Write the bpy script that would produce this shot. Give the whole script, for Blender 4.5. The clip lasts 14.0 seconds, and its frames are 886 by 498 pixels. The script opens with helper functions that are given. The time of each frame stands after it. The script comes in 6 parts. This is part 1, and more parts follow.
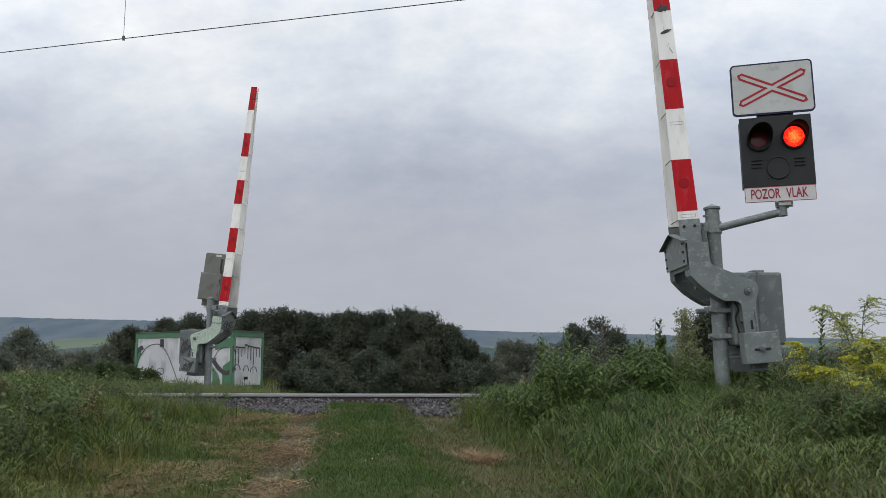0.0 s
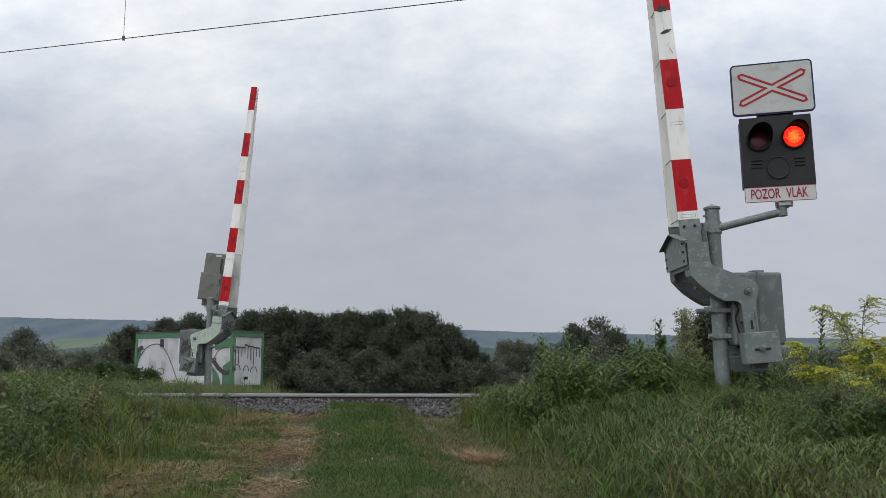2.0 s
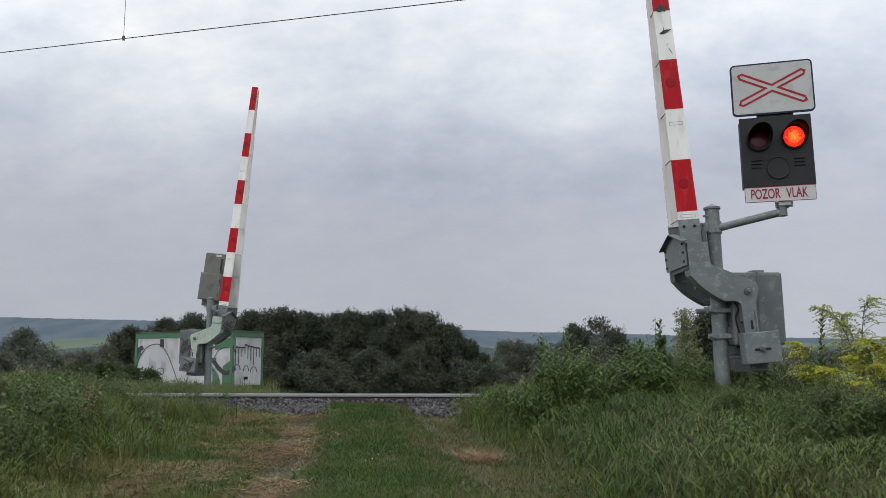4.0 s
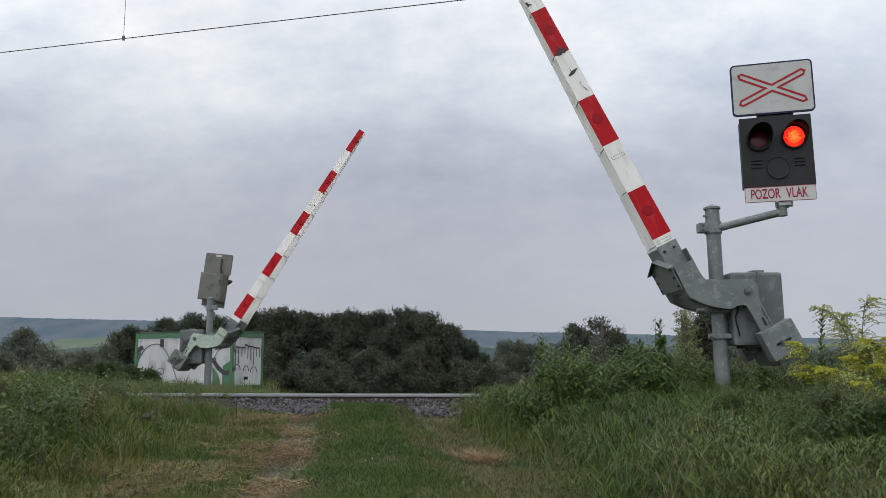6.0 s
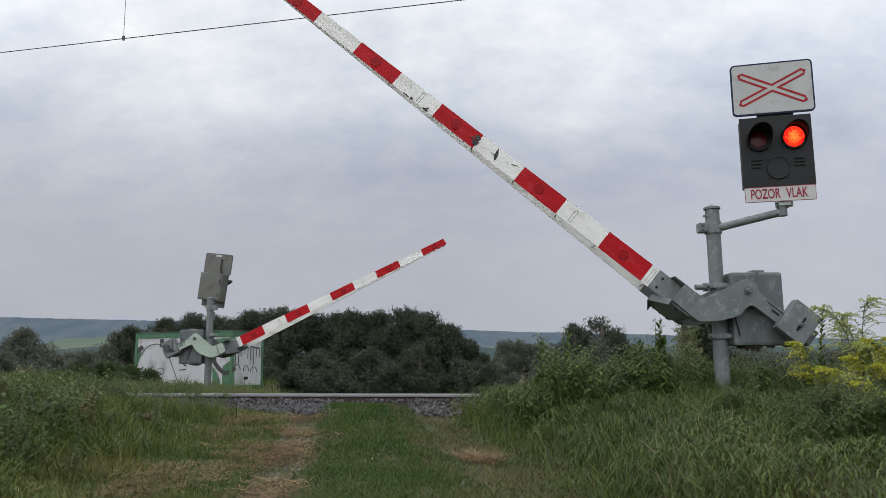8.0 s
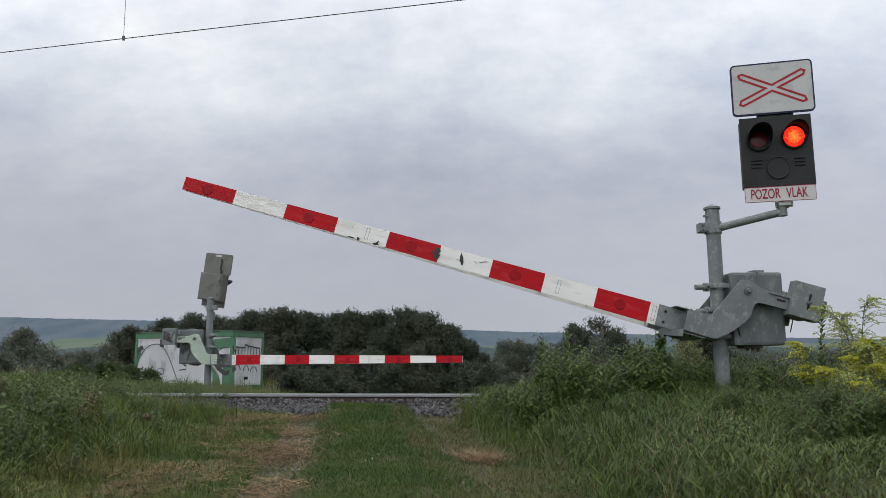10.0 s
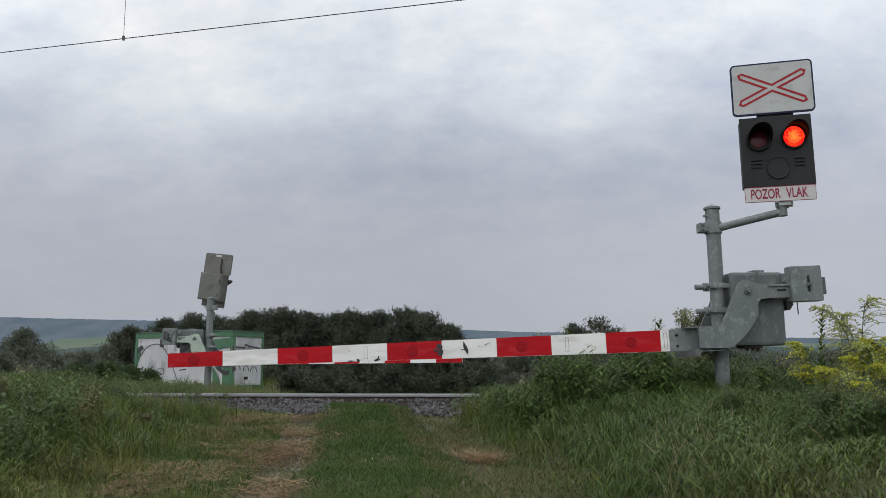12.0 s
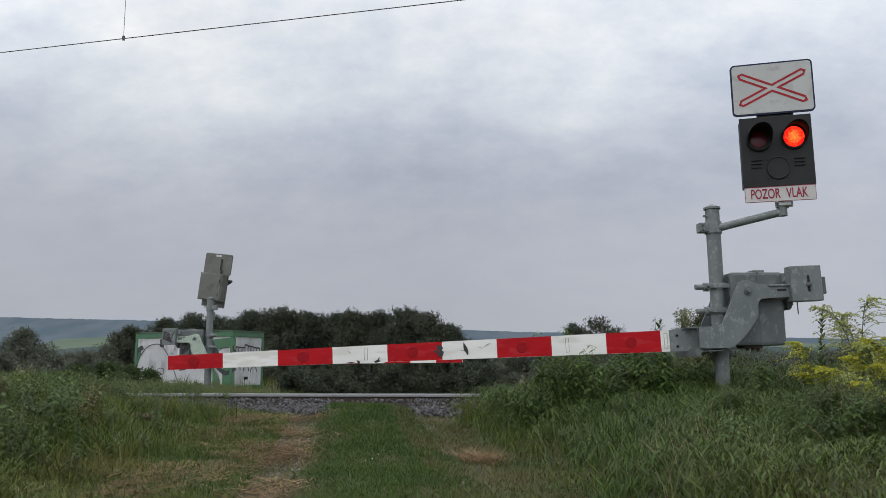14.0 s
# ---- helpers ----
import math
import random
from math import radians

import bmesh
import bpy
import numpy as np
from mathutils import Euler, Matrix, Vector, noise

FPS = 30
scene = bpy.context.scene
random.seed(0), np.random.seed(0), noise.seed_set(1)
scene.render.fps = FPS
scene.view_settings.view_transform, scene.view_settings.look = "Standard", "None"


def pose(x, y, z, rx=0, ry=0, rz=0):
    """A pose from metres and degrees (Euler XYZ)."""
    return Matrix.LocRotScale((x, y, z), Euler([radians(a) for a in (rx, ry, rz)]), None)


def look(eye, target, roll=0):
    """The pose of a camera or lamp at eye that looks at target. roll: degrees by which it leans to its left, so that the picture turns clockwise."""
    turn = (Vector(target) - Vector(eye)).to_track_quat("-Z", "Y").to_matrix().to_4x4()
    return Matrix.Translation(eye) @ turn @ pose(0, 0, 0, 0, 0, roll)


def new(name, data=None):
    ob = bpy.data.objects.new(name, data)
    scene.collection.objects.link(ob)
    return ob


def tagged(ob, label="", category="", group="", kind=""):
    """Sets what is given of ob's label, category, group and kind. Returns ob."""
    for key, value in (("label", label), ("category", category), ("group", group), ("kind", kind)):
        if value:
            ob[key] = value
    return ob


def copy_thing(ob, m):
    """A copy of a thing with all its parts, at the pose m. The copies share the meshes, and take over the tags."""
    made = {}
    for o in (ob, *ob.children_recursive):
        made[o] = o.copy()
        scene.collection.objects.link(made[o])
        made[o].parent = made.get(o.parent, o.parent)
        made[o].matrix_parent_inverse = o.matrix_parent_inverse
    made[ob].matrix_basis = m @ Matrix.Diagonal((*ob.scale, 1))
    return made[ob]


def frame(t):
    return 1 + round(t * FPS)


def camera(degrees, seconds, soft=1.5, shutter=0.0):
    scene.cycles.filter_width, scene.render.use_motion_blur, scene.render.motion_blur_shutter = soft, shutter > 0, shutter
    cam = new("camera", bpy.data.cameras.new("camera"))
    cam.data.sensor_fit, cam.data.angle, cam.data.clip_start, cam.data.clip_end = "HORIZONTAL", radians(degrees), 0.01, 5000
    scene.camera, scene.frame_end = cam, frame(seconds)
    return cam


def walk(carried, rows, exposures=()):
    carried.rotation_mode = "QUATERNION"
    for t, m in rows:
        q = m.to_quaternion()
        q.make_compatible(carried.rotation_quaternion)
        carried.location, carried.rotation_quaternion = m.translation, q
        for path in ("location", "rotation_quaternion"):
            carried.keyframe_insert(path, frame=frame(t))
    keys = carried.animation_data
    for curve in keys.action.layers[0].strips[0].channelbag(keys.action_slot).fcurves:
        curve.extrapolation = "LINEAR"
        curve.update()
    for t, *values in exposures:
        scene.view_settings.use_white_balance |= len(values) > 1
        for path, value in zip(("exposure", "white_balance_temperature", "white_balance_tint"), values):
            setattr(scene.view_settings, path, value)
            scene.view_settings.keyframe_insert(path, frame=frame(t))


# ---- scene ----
# ---- camera: on a low tripod, standing still ----
cam = camera(60.62, 14.0, soft=0.80)
EYE = (0.0, 0.0, 0.74)
VIEW = look(EYE, (0.0, 10.0, 0.74 + 10 * math.tan(radians(8.65))), roll=-0.5)
walk(cam, [(0.0, VIEW), (14.0, VIEW)], exposures=[(0.0, -0.03), (11.0, -0.03), (11.5, -0.10), (14.0, -0.10)])

# ---- world: overcast sky, brighter towards the zenith ----
world = bpy.data.worlds.new("overcast")
scene.world = world
world.use_nodes = True


def build_sky():
    nt = world.node_tree
    nt.nodes.clear()
    n, ln = nt.nodes.new, nt.links.new
    out, bg = n("ShaderNodeOutputWorld"), n("ShaderNodeBackground")
    tc, sep = n("ShaderNodeTexCoord"), n("ShaderNodeSeparateXYZ")
    ln(tc.outputs["Generated"], sep.inputs[0])

    def calc(op, a, b=None, clamp=False):
        m = n("ShaderNodeMath")
        m.operation, m.use_clamp = op, clamp
        for k, v in ((0, a), (1, b)):
            if v is None:
                continue
            if isinstance(v, (int, float)):
                m.inputs[k].default_value = v
            else:
                ln(v, m.inputs[k])
        return m.outputs[0]

    z = calc("MAXIMUM", sep.outputs[2], 0.0)
    den = calc("ADD", z, 0.50)
    comb = n("ShaderNodeCombineXYZ")
    ln(calc("DIVIDE", sep.outputs[0], den), comb.inputs[0])
    ln(calc("DIVIDE", sep.outputs[1], den), comb.inputs[1])
    big, fine = n("ShaderNodeTexNoise"), n("ShaderNodeTexNoise")
    mapping = n("ShaderNodeMapping")
    mapping.inputs["Location"].default_value = SKY_SHIFT
    mapping.inputs["Scale"].default_value = (2.0, 2.6, 1.0)
    ln(comb.outputs[0], mapping.inputs[0])
    ln(mapping.outputs[0], big.inputs["Vector"])
    ln(mapping.outputs[0], fine.inputs["Vector"])
    big.inputs["Scale"].default_value, big.inputs["Detail"].default_value = 1.0, 3.0
    fine.inputs["Scale"].default_value, fine.inputs["Detail"].default_value = 5.5, 9.0
    fine.inputs["Roughness"].default_value = 0.62
    both = calc("ADD", calc("MULTIPLY", big.outputs[0], 0.52), calc("MULTIPLY", fine.outputs[0], 0.48))
    # tone of the cloud deck from the horizon upwards
    ramp = n("ShaderNodeValToRGB")
    cr = ramp.color_ramp
    cr.interpolation = "B_SPLINE"
    tones = ((0.0, (0.455, 0.480, 0.535)), (0.12, (0.465, 0.487, 0.550)), (0.22, (0.475, 0.505, 0.580)), (0.28, (0.545, 0.585, 0.668)), (0.34, (0.685, 0.738, 0.815)), (0.41, (0.830, 0.870, 0.930)), (1.0, (0.860, 0.885, 0.930)))
    while len(cr.elements) < len(tones):
        cr.elements.new(0.5)
    for el, (where, tone) in zip(cr.elements, tones):
        el.position, el.color = where, (*tone, 1)
    warp = calc("ADD", z, calc("MULTIPLY", calc("SUBTRACT", big.outputs[0], 0.5), 0.13))
    ln(warp, ramp.inputs[0])
    puff = n("ShaderNodeMapRange")
    puff.inputs["From Min"].default_value, puff.inputs["From Max"].default_value = 0.36, 0.66
    puff.inputs["To Min"].default_value, puff.inputs["To Max"].default_value = 0.88, 1.14
    ln(both, puff.inputs[0])
    low = n("ShaderNodeMapRange")
    low.interpolation_type = "SMOOTHSTEP"
    low.inputs["From Min"].default_value, low.inputs["From Max"].default_value = 0.10, 0.36
    ln(z, low.inputs[0])
    amount = calc("ADD", 1.0, calc("MULTIPLY", calc("SUBTRACT", puff.outputs[0], 1.0), calc("ADD", 0.25, low.outputs[0])))
    haze = n("ShaderNodeVectorMath")
    haze.operation = "MULTIPLY"
    tint = n("ShaderNodeCombineXYZ")                             # thin places are bluer, puffs whiter
    ln(calc("POWER", amount, 1.20), tint.inputs[0])
    ln(amount, tint.inputs[1])
    ln(calc("POWER", amount, 0.65), tint.inputs[2])
    ln(ramp.outputs[0], haze.inputs[0])
    ln(tint.outputs[0], haze.inputs[1])
    sky = n("ShaderNodeTexSky")
    sky.sky_type, sky.sun_disc = "NISHITA", False
    sky.sun_elevation, sky.sun_rotation = SUN_EL, SUN_ROT
    veil = n("ShaderNodeVectorMath")
    veil.operation = "SCALE"
    ln(sky.outputs[0], veil.inputs[0])
    veil.inputs["Scale"].default_value = 0.06
    mix = n("ShaderNodeMix")
    mix.data_type = "RGBA"
    mix.inputs["Factor"].default_value = 0.97
    ln(veil.outputs[0], mix.inputs["A"])
    ln(haze.outputs[0], mix.inputs["B"])
    ln(mix.outputs["Result"], bg.inputs[0])
    # overcast skies are brightest overhead
    lift = calc("ADD", 1.0, calc("MULTIPLY", calc("MAXIMUM", calc("SUBTRACT", z, 0.42), 0.0), 2.0))
    # and lighter all round the side where the sun stands behind the clouds
    toward = n("ShaderNodeVectorMath")
    toward.operation = "DOT_PRODUCT"
    ln(tc.outputs["Generated"], toward.inputs[0])
    toward.inputs[1].default_value = SUN_DIR
    lift = calc("ADD", lift, calc("MULTIPLY", calc("MAXIMUM", calc("ADD", toward.outputs["Value"], 0.1), 0.0), 1.0))
    # the deck is a little thinner to the east
    lift = calc("ADD", lift, calc("MULTIPLY", calc("MAXIMUM", sep.outputs[0], 0.0), 0.24))
    ln(lift, bg.inputs[1])
    ln(bg.outputs[0], out.inputs[0])


SKY_SHIFT = (6.4, 2.3, 0.0)
SUN_DIR = Vector((-0.52, -0.60, 0.61)).normalized()
SUN_EL, SUN_ROT = radians(37), radians(221)
build_sky()
sun = new("sun", bpy.data.lights.new("sun", "SUN"))
sun.data.energy, sun.data.angle, sun.data.color = 0.5, radians(75), (1.0, 0.97, 0.93)
sun.matrix_world = look(20 * SUN_DIR, (0, 0, 0))


# ---- materials ----
def material(name, colour, rough=0.8, metal=0.0, second=None, scale=6.0, bump=0.0, bump_scale=60.0, spread=(0.35, 0.65),
             island=0.0, alpha=0.0, stain=None, stain_scale=1.5, stain_edge=(0.54, 0.63), coords="Object", stretch=(1, 1, 1), wear=0.5):
    """Two colours mixed by noise, a stain at a larger scale, relief, and a change from piece to piece."""
    m = bpy.data.materials.new(name)
    m.use_nodes = True
    nt = m.node_tree
    n, ln = nt.nodes.new, nt.links.new
    b = nt.nodes["Principled BSDF"]
    b.inputs["Roughness"].default_value, b.inputs["Metallic"].default_value = rough, metal
    tc = n("ShaderNodeTexCoord")
    mp = n("ShaderNodeMapping")
    mp.inputs["Scale"].default_value = stretch
    ln(tc.outputs[coords], mp.inputs[0])
    where = mp.outputs[0]

    def noise_at(sc, detail=5.0, ragged=0.5):
        t = n("ShaderNodeTexNoise")
        t.inputs["Scale"].default_value, t.inputs["Detail"].default_value = sc, detail
        t.inputs["Roughness"].default_value = ragged
        ln(where, t.inputs["Vector"])
        return t.outputs[0]

    def blend(fac, a, c):
        x = n("ShaderNodeMix")
        x.data_type = "RGBA"
        for key, v in (("Factor", fac), ("A", a), ("B", c)):
            if isinstance(v, (tuple, float)):
                x.inputs[key].default_value = v if isinstance(v, float) else (*v, 1)
            else:
                ln(v, x.inputs[key])
        return x.outputs["Result"]

    def span(v, lo, hi):
        r = n("ShaderNodeMapRange")
        r.inputs["From Min"].default_value, r.inputs["From Max"].default_value = lo, hi
        ln(v, r.inputs[0])
        return r.outputs[0]

    col = colour
    if second:
        col = blend(span(noise_at(scale), *spread), colour, second)
    if stain:
        col = blend(span(noise_at(stain_scale, 8.0, wear), *stain_edge), col, stain)
    if island:
        g = n("ShaderNodeNewGeometry")
        hsv = n("ShaderNodeHueSaturation")
        ln(g.outputs["Random Per Island"], (r := n("ShaderNodeMapRange")).inputs[0])
        r.inputs["To Min"].default_value, r.inputs["To Max"].default_value = 1 - island, 1 + island
        ln(r.outputs[0], hsv.inputs["Value"])
        if isinstance(col, tuple):
            hsv.inputs["Color"].default_value = (*col, 1)
        else:
            ln(col, hsv.inputs["Color"])
        col = hsv.outputs[0]
    if isinstance(col, tuple):
        b.inputs["Base Color"].default_value = (*col, 1)
    else:
        ln(col, b.inputs["Base Color"])
    if bump:
        bp = n("ShaderNodeBump")
        bp.inputs["Strength"].default_value, bp.inputs["Distance"].default_value = bump, 0.01
        ln(noise_at(bump_scale), bp.inputs["Height"])
        ln(bp.outputs[0], b.inputs["Normal"])
    if alpha:
        b.inputs["Transmission Weight"].default_value = alpha
    return m


def leaf_material(name, a, b, island=0.35, c=None, dull=0.66):
    """Thin leaf: a little light comes through. Colour changes from leaf to leaf and from place to place."""
    a, b = tuple(v * dull for v in a), tuple(v * dull for v in b)
    c = tuple(v * dull for v in c) if c else None
    m = material(name, a, 0.62, second=b, scale=0.9, island=island, stain=c, stain_scale=0.7)
    nt = m.node_tree
    p = nt.nodes["Principled BSDF"]
    p.inputs["Specular IOR Level"].default_value = 0.25
    tr, add = nt.nodes.new("ShaderNodeBsdfTranslucent"), nt.nodes.new("ShaderNodeMixShader")
    add.inputs[0].default_value = 0.34
    src = p.inputs["Base Color"].links[0].from_socket
    nt.links.new(src, tr.inputs[0])
    nt.links.new(p.outputs[0], add.inputs[1])
    nt.links.new(tr.outputs[0], add.inputs[2])
    nt.links.new(add.outputs[0], nt.nodes["Material Output"].inputs[0])
    return m


def glow_material(name, core, edge, strength):
    """Lit lens: facets of a prismatic glass that glow."""
    m = bpy.data.materials.new(name)
    m.use_nodes = True
    nt = m.node_tree
    nt.nodes.clear()
    n, ln = nt.nodes.new, nt.links.new
    out, em, tc = n("ShaderNodeOutputMaterial"), n("ShaderNodeEmission"), n("ShaderNodeTexCoord")
    vor, ramp = n("ShaderNodeTexVoronoi"), n("ShaderNodeValToRGB")
    vor.inputs["Scale"].default_value = 70
    ramp.color_ramp.elements[0].color, ramp.color_ramp.elements[1].color = (*edge, 1), (*core, 1)
    ramp.color_ramp.elements[0].position, ramp.color_ramp.elements[1].position = 0.35, 0.95
    ln(tc.outputs["Object"], vor.inputs["Vector"])
    sepc, far, fall, mixer = n("ShaderNodeSeparateColor"), n("ShaderNodeVectorMath"), n("ShaderNodeMapRange"), n("ShaderNodeMath")
    far.operation, mixer.operation = "LENGTH", "MULTIPLY_ADD"
    fall.inputs["From Min"].default_value, fall.inputs["From Max"].default_value = 0.0, 0.105
    fall.inputs["To Min"].default_value, fall.inputs["To Max"].default_value = 0.75, 0.0
    ln(tc.outputs["Object"], far.inputs[0])
    ln(far.outputs["Value"], fall.inputs[0])
    ln(vor.outputs["Color"], sepc.inputs[0])
    ln(sepc.outputs[0], mixer.inputs[0])
    mixer.inputs[1].default_value = 0.42
    ln(fall.outputs[0], mixer.inputs[2])
    ln(mixer.outputs[0], ramp.inputs[0])
    ln(ramp.outputs[0], em.inputs[0])
    em.inputs[1].default_value = strength
    ln(em.outputs[0], out.inputs[0])
    return m


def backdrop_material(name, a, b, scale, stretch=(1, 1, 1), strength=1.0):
    """Far land as a plain glowing backdrop, with the haze of distance put into its colours."""
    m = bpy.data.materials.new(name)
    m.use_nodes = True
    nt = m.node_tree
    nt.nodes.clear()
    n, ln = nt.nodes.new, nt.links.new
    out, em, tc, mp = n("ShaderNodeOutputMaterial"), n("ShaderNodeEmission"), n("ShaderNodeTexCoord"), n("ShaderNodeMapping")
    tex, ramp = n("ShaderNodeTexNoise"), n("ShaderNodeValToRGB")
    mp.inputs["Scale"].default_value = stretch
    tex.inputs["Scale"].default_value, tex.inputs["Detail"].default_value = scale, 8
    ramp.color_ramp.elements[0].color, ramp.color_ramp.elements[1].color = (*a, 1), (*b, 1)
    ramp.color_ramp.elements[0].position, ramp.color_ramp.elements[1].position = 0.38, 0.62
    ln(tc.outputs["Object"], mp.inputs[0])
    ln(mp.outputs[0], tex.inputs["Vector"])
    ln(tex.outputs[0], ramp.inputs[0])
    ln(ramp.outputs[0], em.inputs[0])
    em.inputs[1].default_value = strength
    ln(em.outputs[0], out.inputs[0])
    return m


SOIL = material("soil", (0.040, 0.044, 0.017), 0.95, second=(0.078, 0.060, 0.036), scale=1.6, bump=0.7, bump_scale=25, stain=(0.034, 0.048, 0.014), stain_scale=0.5)
GRASS_SHORT = leaf_material("short_grass", (0.054, 0.116, 0.016), (0.090, 0.142, 0.022), 0.5, dull=0.55)
GRASS_OLIVE = leaf_material("trampled_grass", (0.105, 0.120, 0.034), (0.150, 0.140, 0.052), 0.45, (0.190, 0.150, 0.075))
GRASS_PALE = leaf_material("broad_grass", (0.078, 0.132, 0.026), (0.116, 0.160, 0.042), 0.5, dull=0.60)
GRASS_TALL = leaf_material("tall_grass", (0.070, 0.122, 0.020), (0.124, 0.155, 0.032), 0.5, (0.155, 0.150, 0.040))
GRASS_BLUE = leaf_material("reed_grass", (0.054, 0.098, 0.014), (0.096, 0.140, 0.026), 0.65, dull=0.60)
for node in GRASS_BLUE.node_tree.nodes:
    if node.type == "BSDF_PRINCIPLED":
        node.inputs["Roughness"].default_value, node.inputs["Specular IOR Level"].default_value = 0.5, 0.35
GRASS_FAR = leaf_material("embankment_grass", (0.110, 0.160, 0.045), (0.190, 0.200, 0.080), 0.3)
STRAW = leaf_material("dry_grass", (0.330, 0.225, 0.115), (0.215, 0.130, 0.066), 0.45, dull=0.66)
HERB = leaf_material("herb_leaf", (0.050, 0.092, 0.019), (0.082, 0.124, 0.028), 0.45, dull=0.95)
HERB_LIGHT = leaf_material("light_herb_leaf", (0.072, 0.122, 0.026), (0.105, 0.150, 0.040), 0.45, dull=0.95)
HERB_DARK = leaf_material("dark_herb_leaf", (0.040, 0.066, 0.020), (0.064, 0.088, 0.026), 0.4, dull=0.95)
GOLD = leaf_material("goldenrod_flower", (0.410, 0.390, 0.032), (0.270, 0.305, 0.045), 0.45, dull=1.0)
GOLD_PALE = leaf_material("goldenrod_bud", (0.380, 0.400, 0.120), (0.300, 0.340, 0.110), 0.35, dull=1.0)
STALK = leaf_material("dead_stalk", (0.400, 0.340, 0.220), (0.300, 0.230, 0.130), 0.4)
STEM = material("stem", (0.085, 0.105, 0.042), 0.7, second=(0.105, 0.095, 0.050), scale=8)
BLOSSOM = material("white_blossom", (0.75, 0.74, 0.70), 0.7, second=(0.65, 0.66, 0.58), scale=30)
CROWN_A = leaf_material("willow_leaf", (0.052, 0.066, 0.045), (0.080, 0.096, 0.060), 0.3, dull=0.68)
CROWN_B = leaf_material("poplar_leaf", (0.058, 0.069, 0.045), (0.084, 0.096, 0.057), 0.3, dull=0.68)
# lighter and greyer than the other crowns: air haze put into the leaf colour
CROWN_D = leaf_material("hazed_grey_leaf", (0.082, 0.096, 0.070), (0.112, 0.124, 0.088), 0.3, dull=0.9)
SHRUB = leaf_material("elder_leaf", (0.040, 0.066, 0.022), (0.062, 0.086, 0.030), 0.4, dull=0.9)
HERB_BROWN = leaf_material("browning_leaf", (0.110, 0.105, 0.040), (0.170, 0.125, 0.048), 0.5, dull=0.9)
CROWN_C = leaf_material("light_leaf", (0.130, 0.150, 0.070), (0.170, 0.185, 0.085), 0.4, dull=1.0)
BARK = material("bark", (0.075, 0.062, 0.050), 0.9, second=(0.120, 0.105, 0.085), scale=4, bump=0.8, bump_scale=15)
GREY = material("grey_paint", (0.096, 0.110, 0.107), 0.5, second=(0.122, 0.137, 0.133), scale=5, bump=0.12, bump_scale=40,
                stain=(0.168, 0.184, 0.178), stain_scale=21.0, stain_edge=(0.535, 0.600), stretch=(1.0, 1.0, 0.7), wear=0.72)
# coat of the darker parts; on the rear arm plate it stands in for shade
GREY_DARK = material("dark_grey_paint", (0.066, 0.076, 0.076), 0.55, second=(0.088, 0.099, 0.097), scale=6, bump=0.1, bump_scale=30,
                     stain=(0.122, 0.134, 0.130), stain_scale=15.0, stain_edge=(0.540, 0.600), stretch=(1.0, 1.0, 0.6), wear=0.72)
GALV = material("galvanised_steel", (0.260, 0.275, 0.275), 0.5, metal=0.25, second=(0.320, 0.335, 0.335), scale=12, bump=0.05, bump_scale=80)
WHITE = material("white_sheet", (0.670, 0.660, 0.630), 0.5, second=(0.600, 0.590, 0.555), scale=3, bump=0.10, bump_scale=20,
                 stain=(0.560, 0.545, 0.500), stain_scale=6.0, stretch=(0.6, 1, 2.5))
RED = material("red_sheet", (0.370, 0.005, 0.009), 0.5, second=(0.300, 0.004, 0.008), scale=4, bump=0.08, bump_scale=20,
               stain=(0.360, 0.016, 0.022), stain_scale=9.0, stretch=(0.6, 1, 2.5))
RED_LENS = material("red_reflector", (0.260, 0.004, 0.008), 0.45, second=(0.220, 0.004, 0.008), scale=30)
BLACK = material("black_box", (0.011, 0.012, 0.012), 0.55, second=(0.018, 0.019, 0.019), scale=4, bump=0.05, bump_scale=50)
HOOD = material("black_visor", (0.012, 0.012, 0.012), 0.6, second=(0.020, 0.018, 0.018), scale=8)
LENS_OFF = material("unlit_red_glass", (0.085, 0.007, 0.010), 0.14, second=(0.110, 0.010, 0.014), scale=60, bump=0.12, bump_scale=70)
GLOW_A = glow_material("lit_glass_scarlet", (1.0, 0.055, 0.060), (0.85, 0.010, 0.020), 1.15)
GLOW_B = glow_material("lit_glass_orange", (1.0, 0.230, 0.040), (0.9, 0.010, 0.008), 1.5)
SIGN = material("sign_face", (0.345, 0.350, 0.335), 0.5, second=(0.310, 0.315, 0.300), scale=4, stain=(0.270, 0.272, 0.255), stain_scale=7.0)
PLATE = material("plate_face", (0.430, 0.415, 0.400), 0.5, second=(0.385, 0.372, 0.358), scale=6)
SIGN_RED = material("sign_red", (0.290, 0.020, 0.026), 0.5, second=(0.240, 0.018, 0.024), scale=20)
TEXT_RED = material("letter_red", (0.200, 0.018, 0.040), 0.5, second=(0.240, 0.026, 0.050), scale=30)
NAVY = material("sign_edge", (0.018, 0.022, 0.050), 0.45, second=(0.028, 0.032, 0.060), scale=20)
for coat, gloss in ((RED, 0.15), (RED_LENS, 0.15), (BLACK, 0.22), (LENS_OFF, 0.25), (HOOD, 0.2), (SOIL, 0.1), (NAVY, 0.08), (SIGN_RED, 0.15), (TEXT_RED, 0.15)):
    for node in coat.node_tree.nodes:
        if node.type == "BSDF_PRINCIPLED":
            node.inputs["Specular IOR Level"].default_value = gloss
SIGN_BACK = material("sign_back", (0.086, 0.086, 0.074), 0.55, second=(0.104, 0.104, 0.090), scale=4, stain=(0.066, 0.066, 0.056), stain_scale=3)
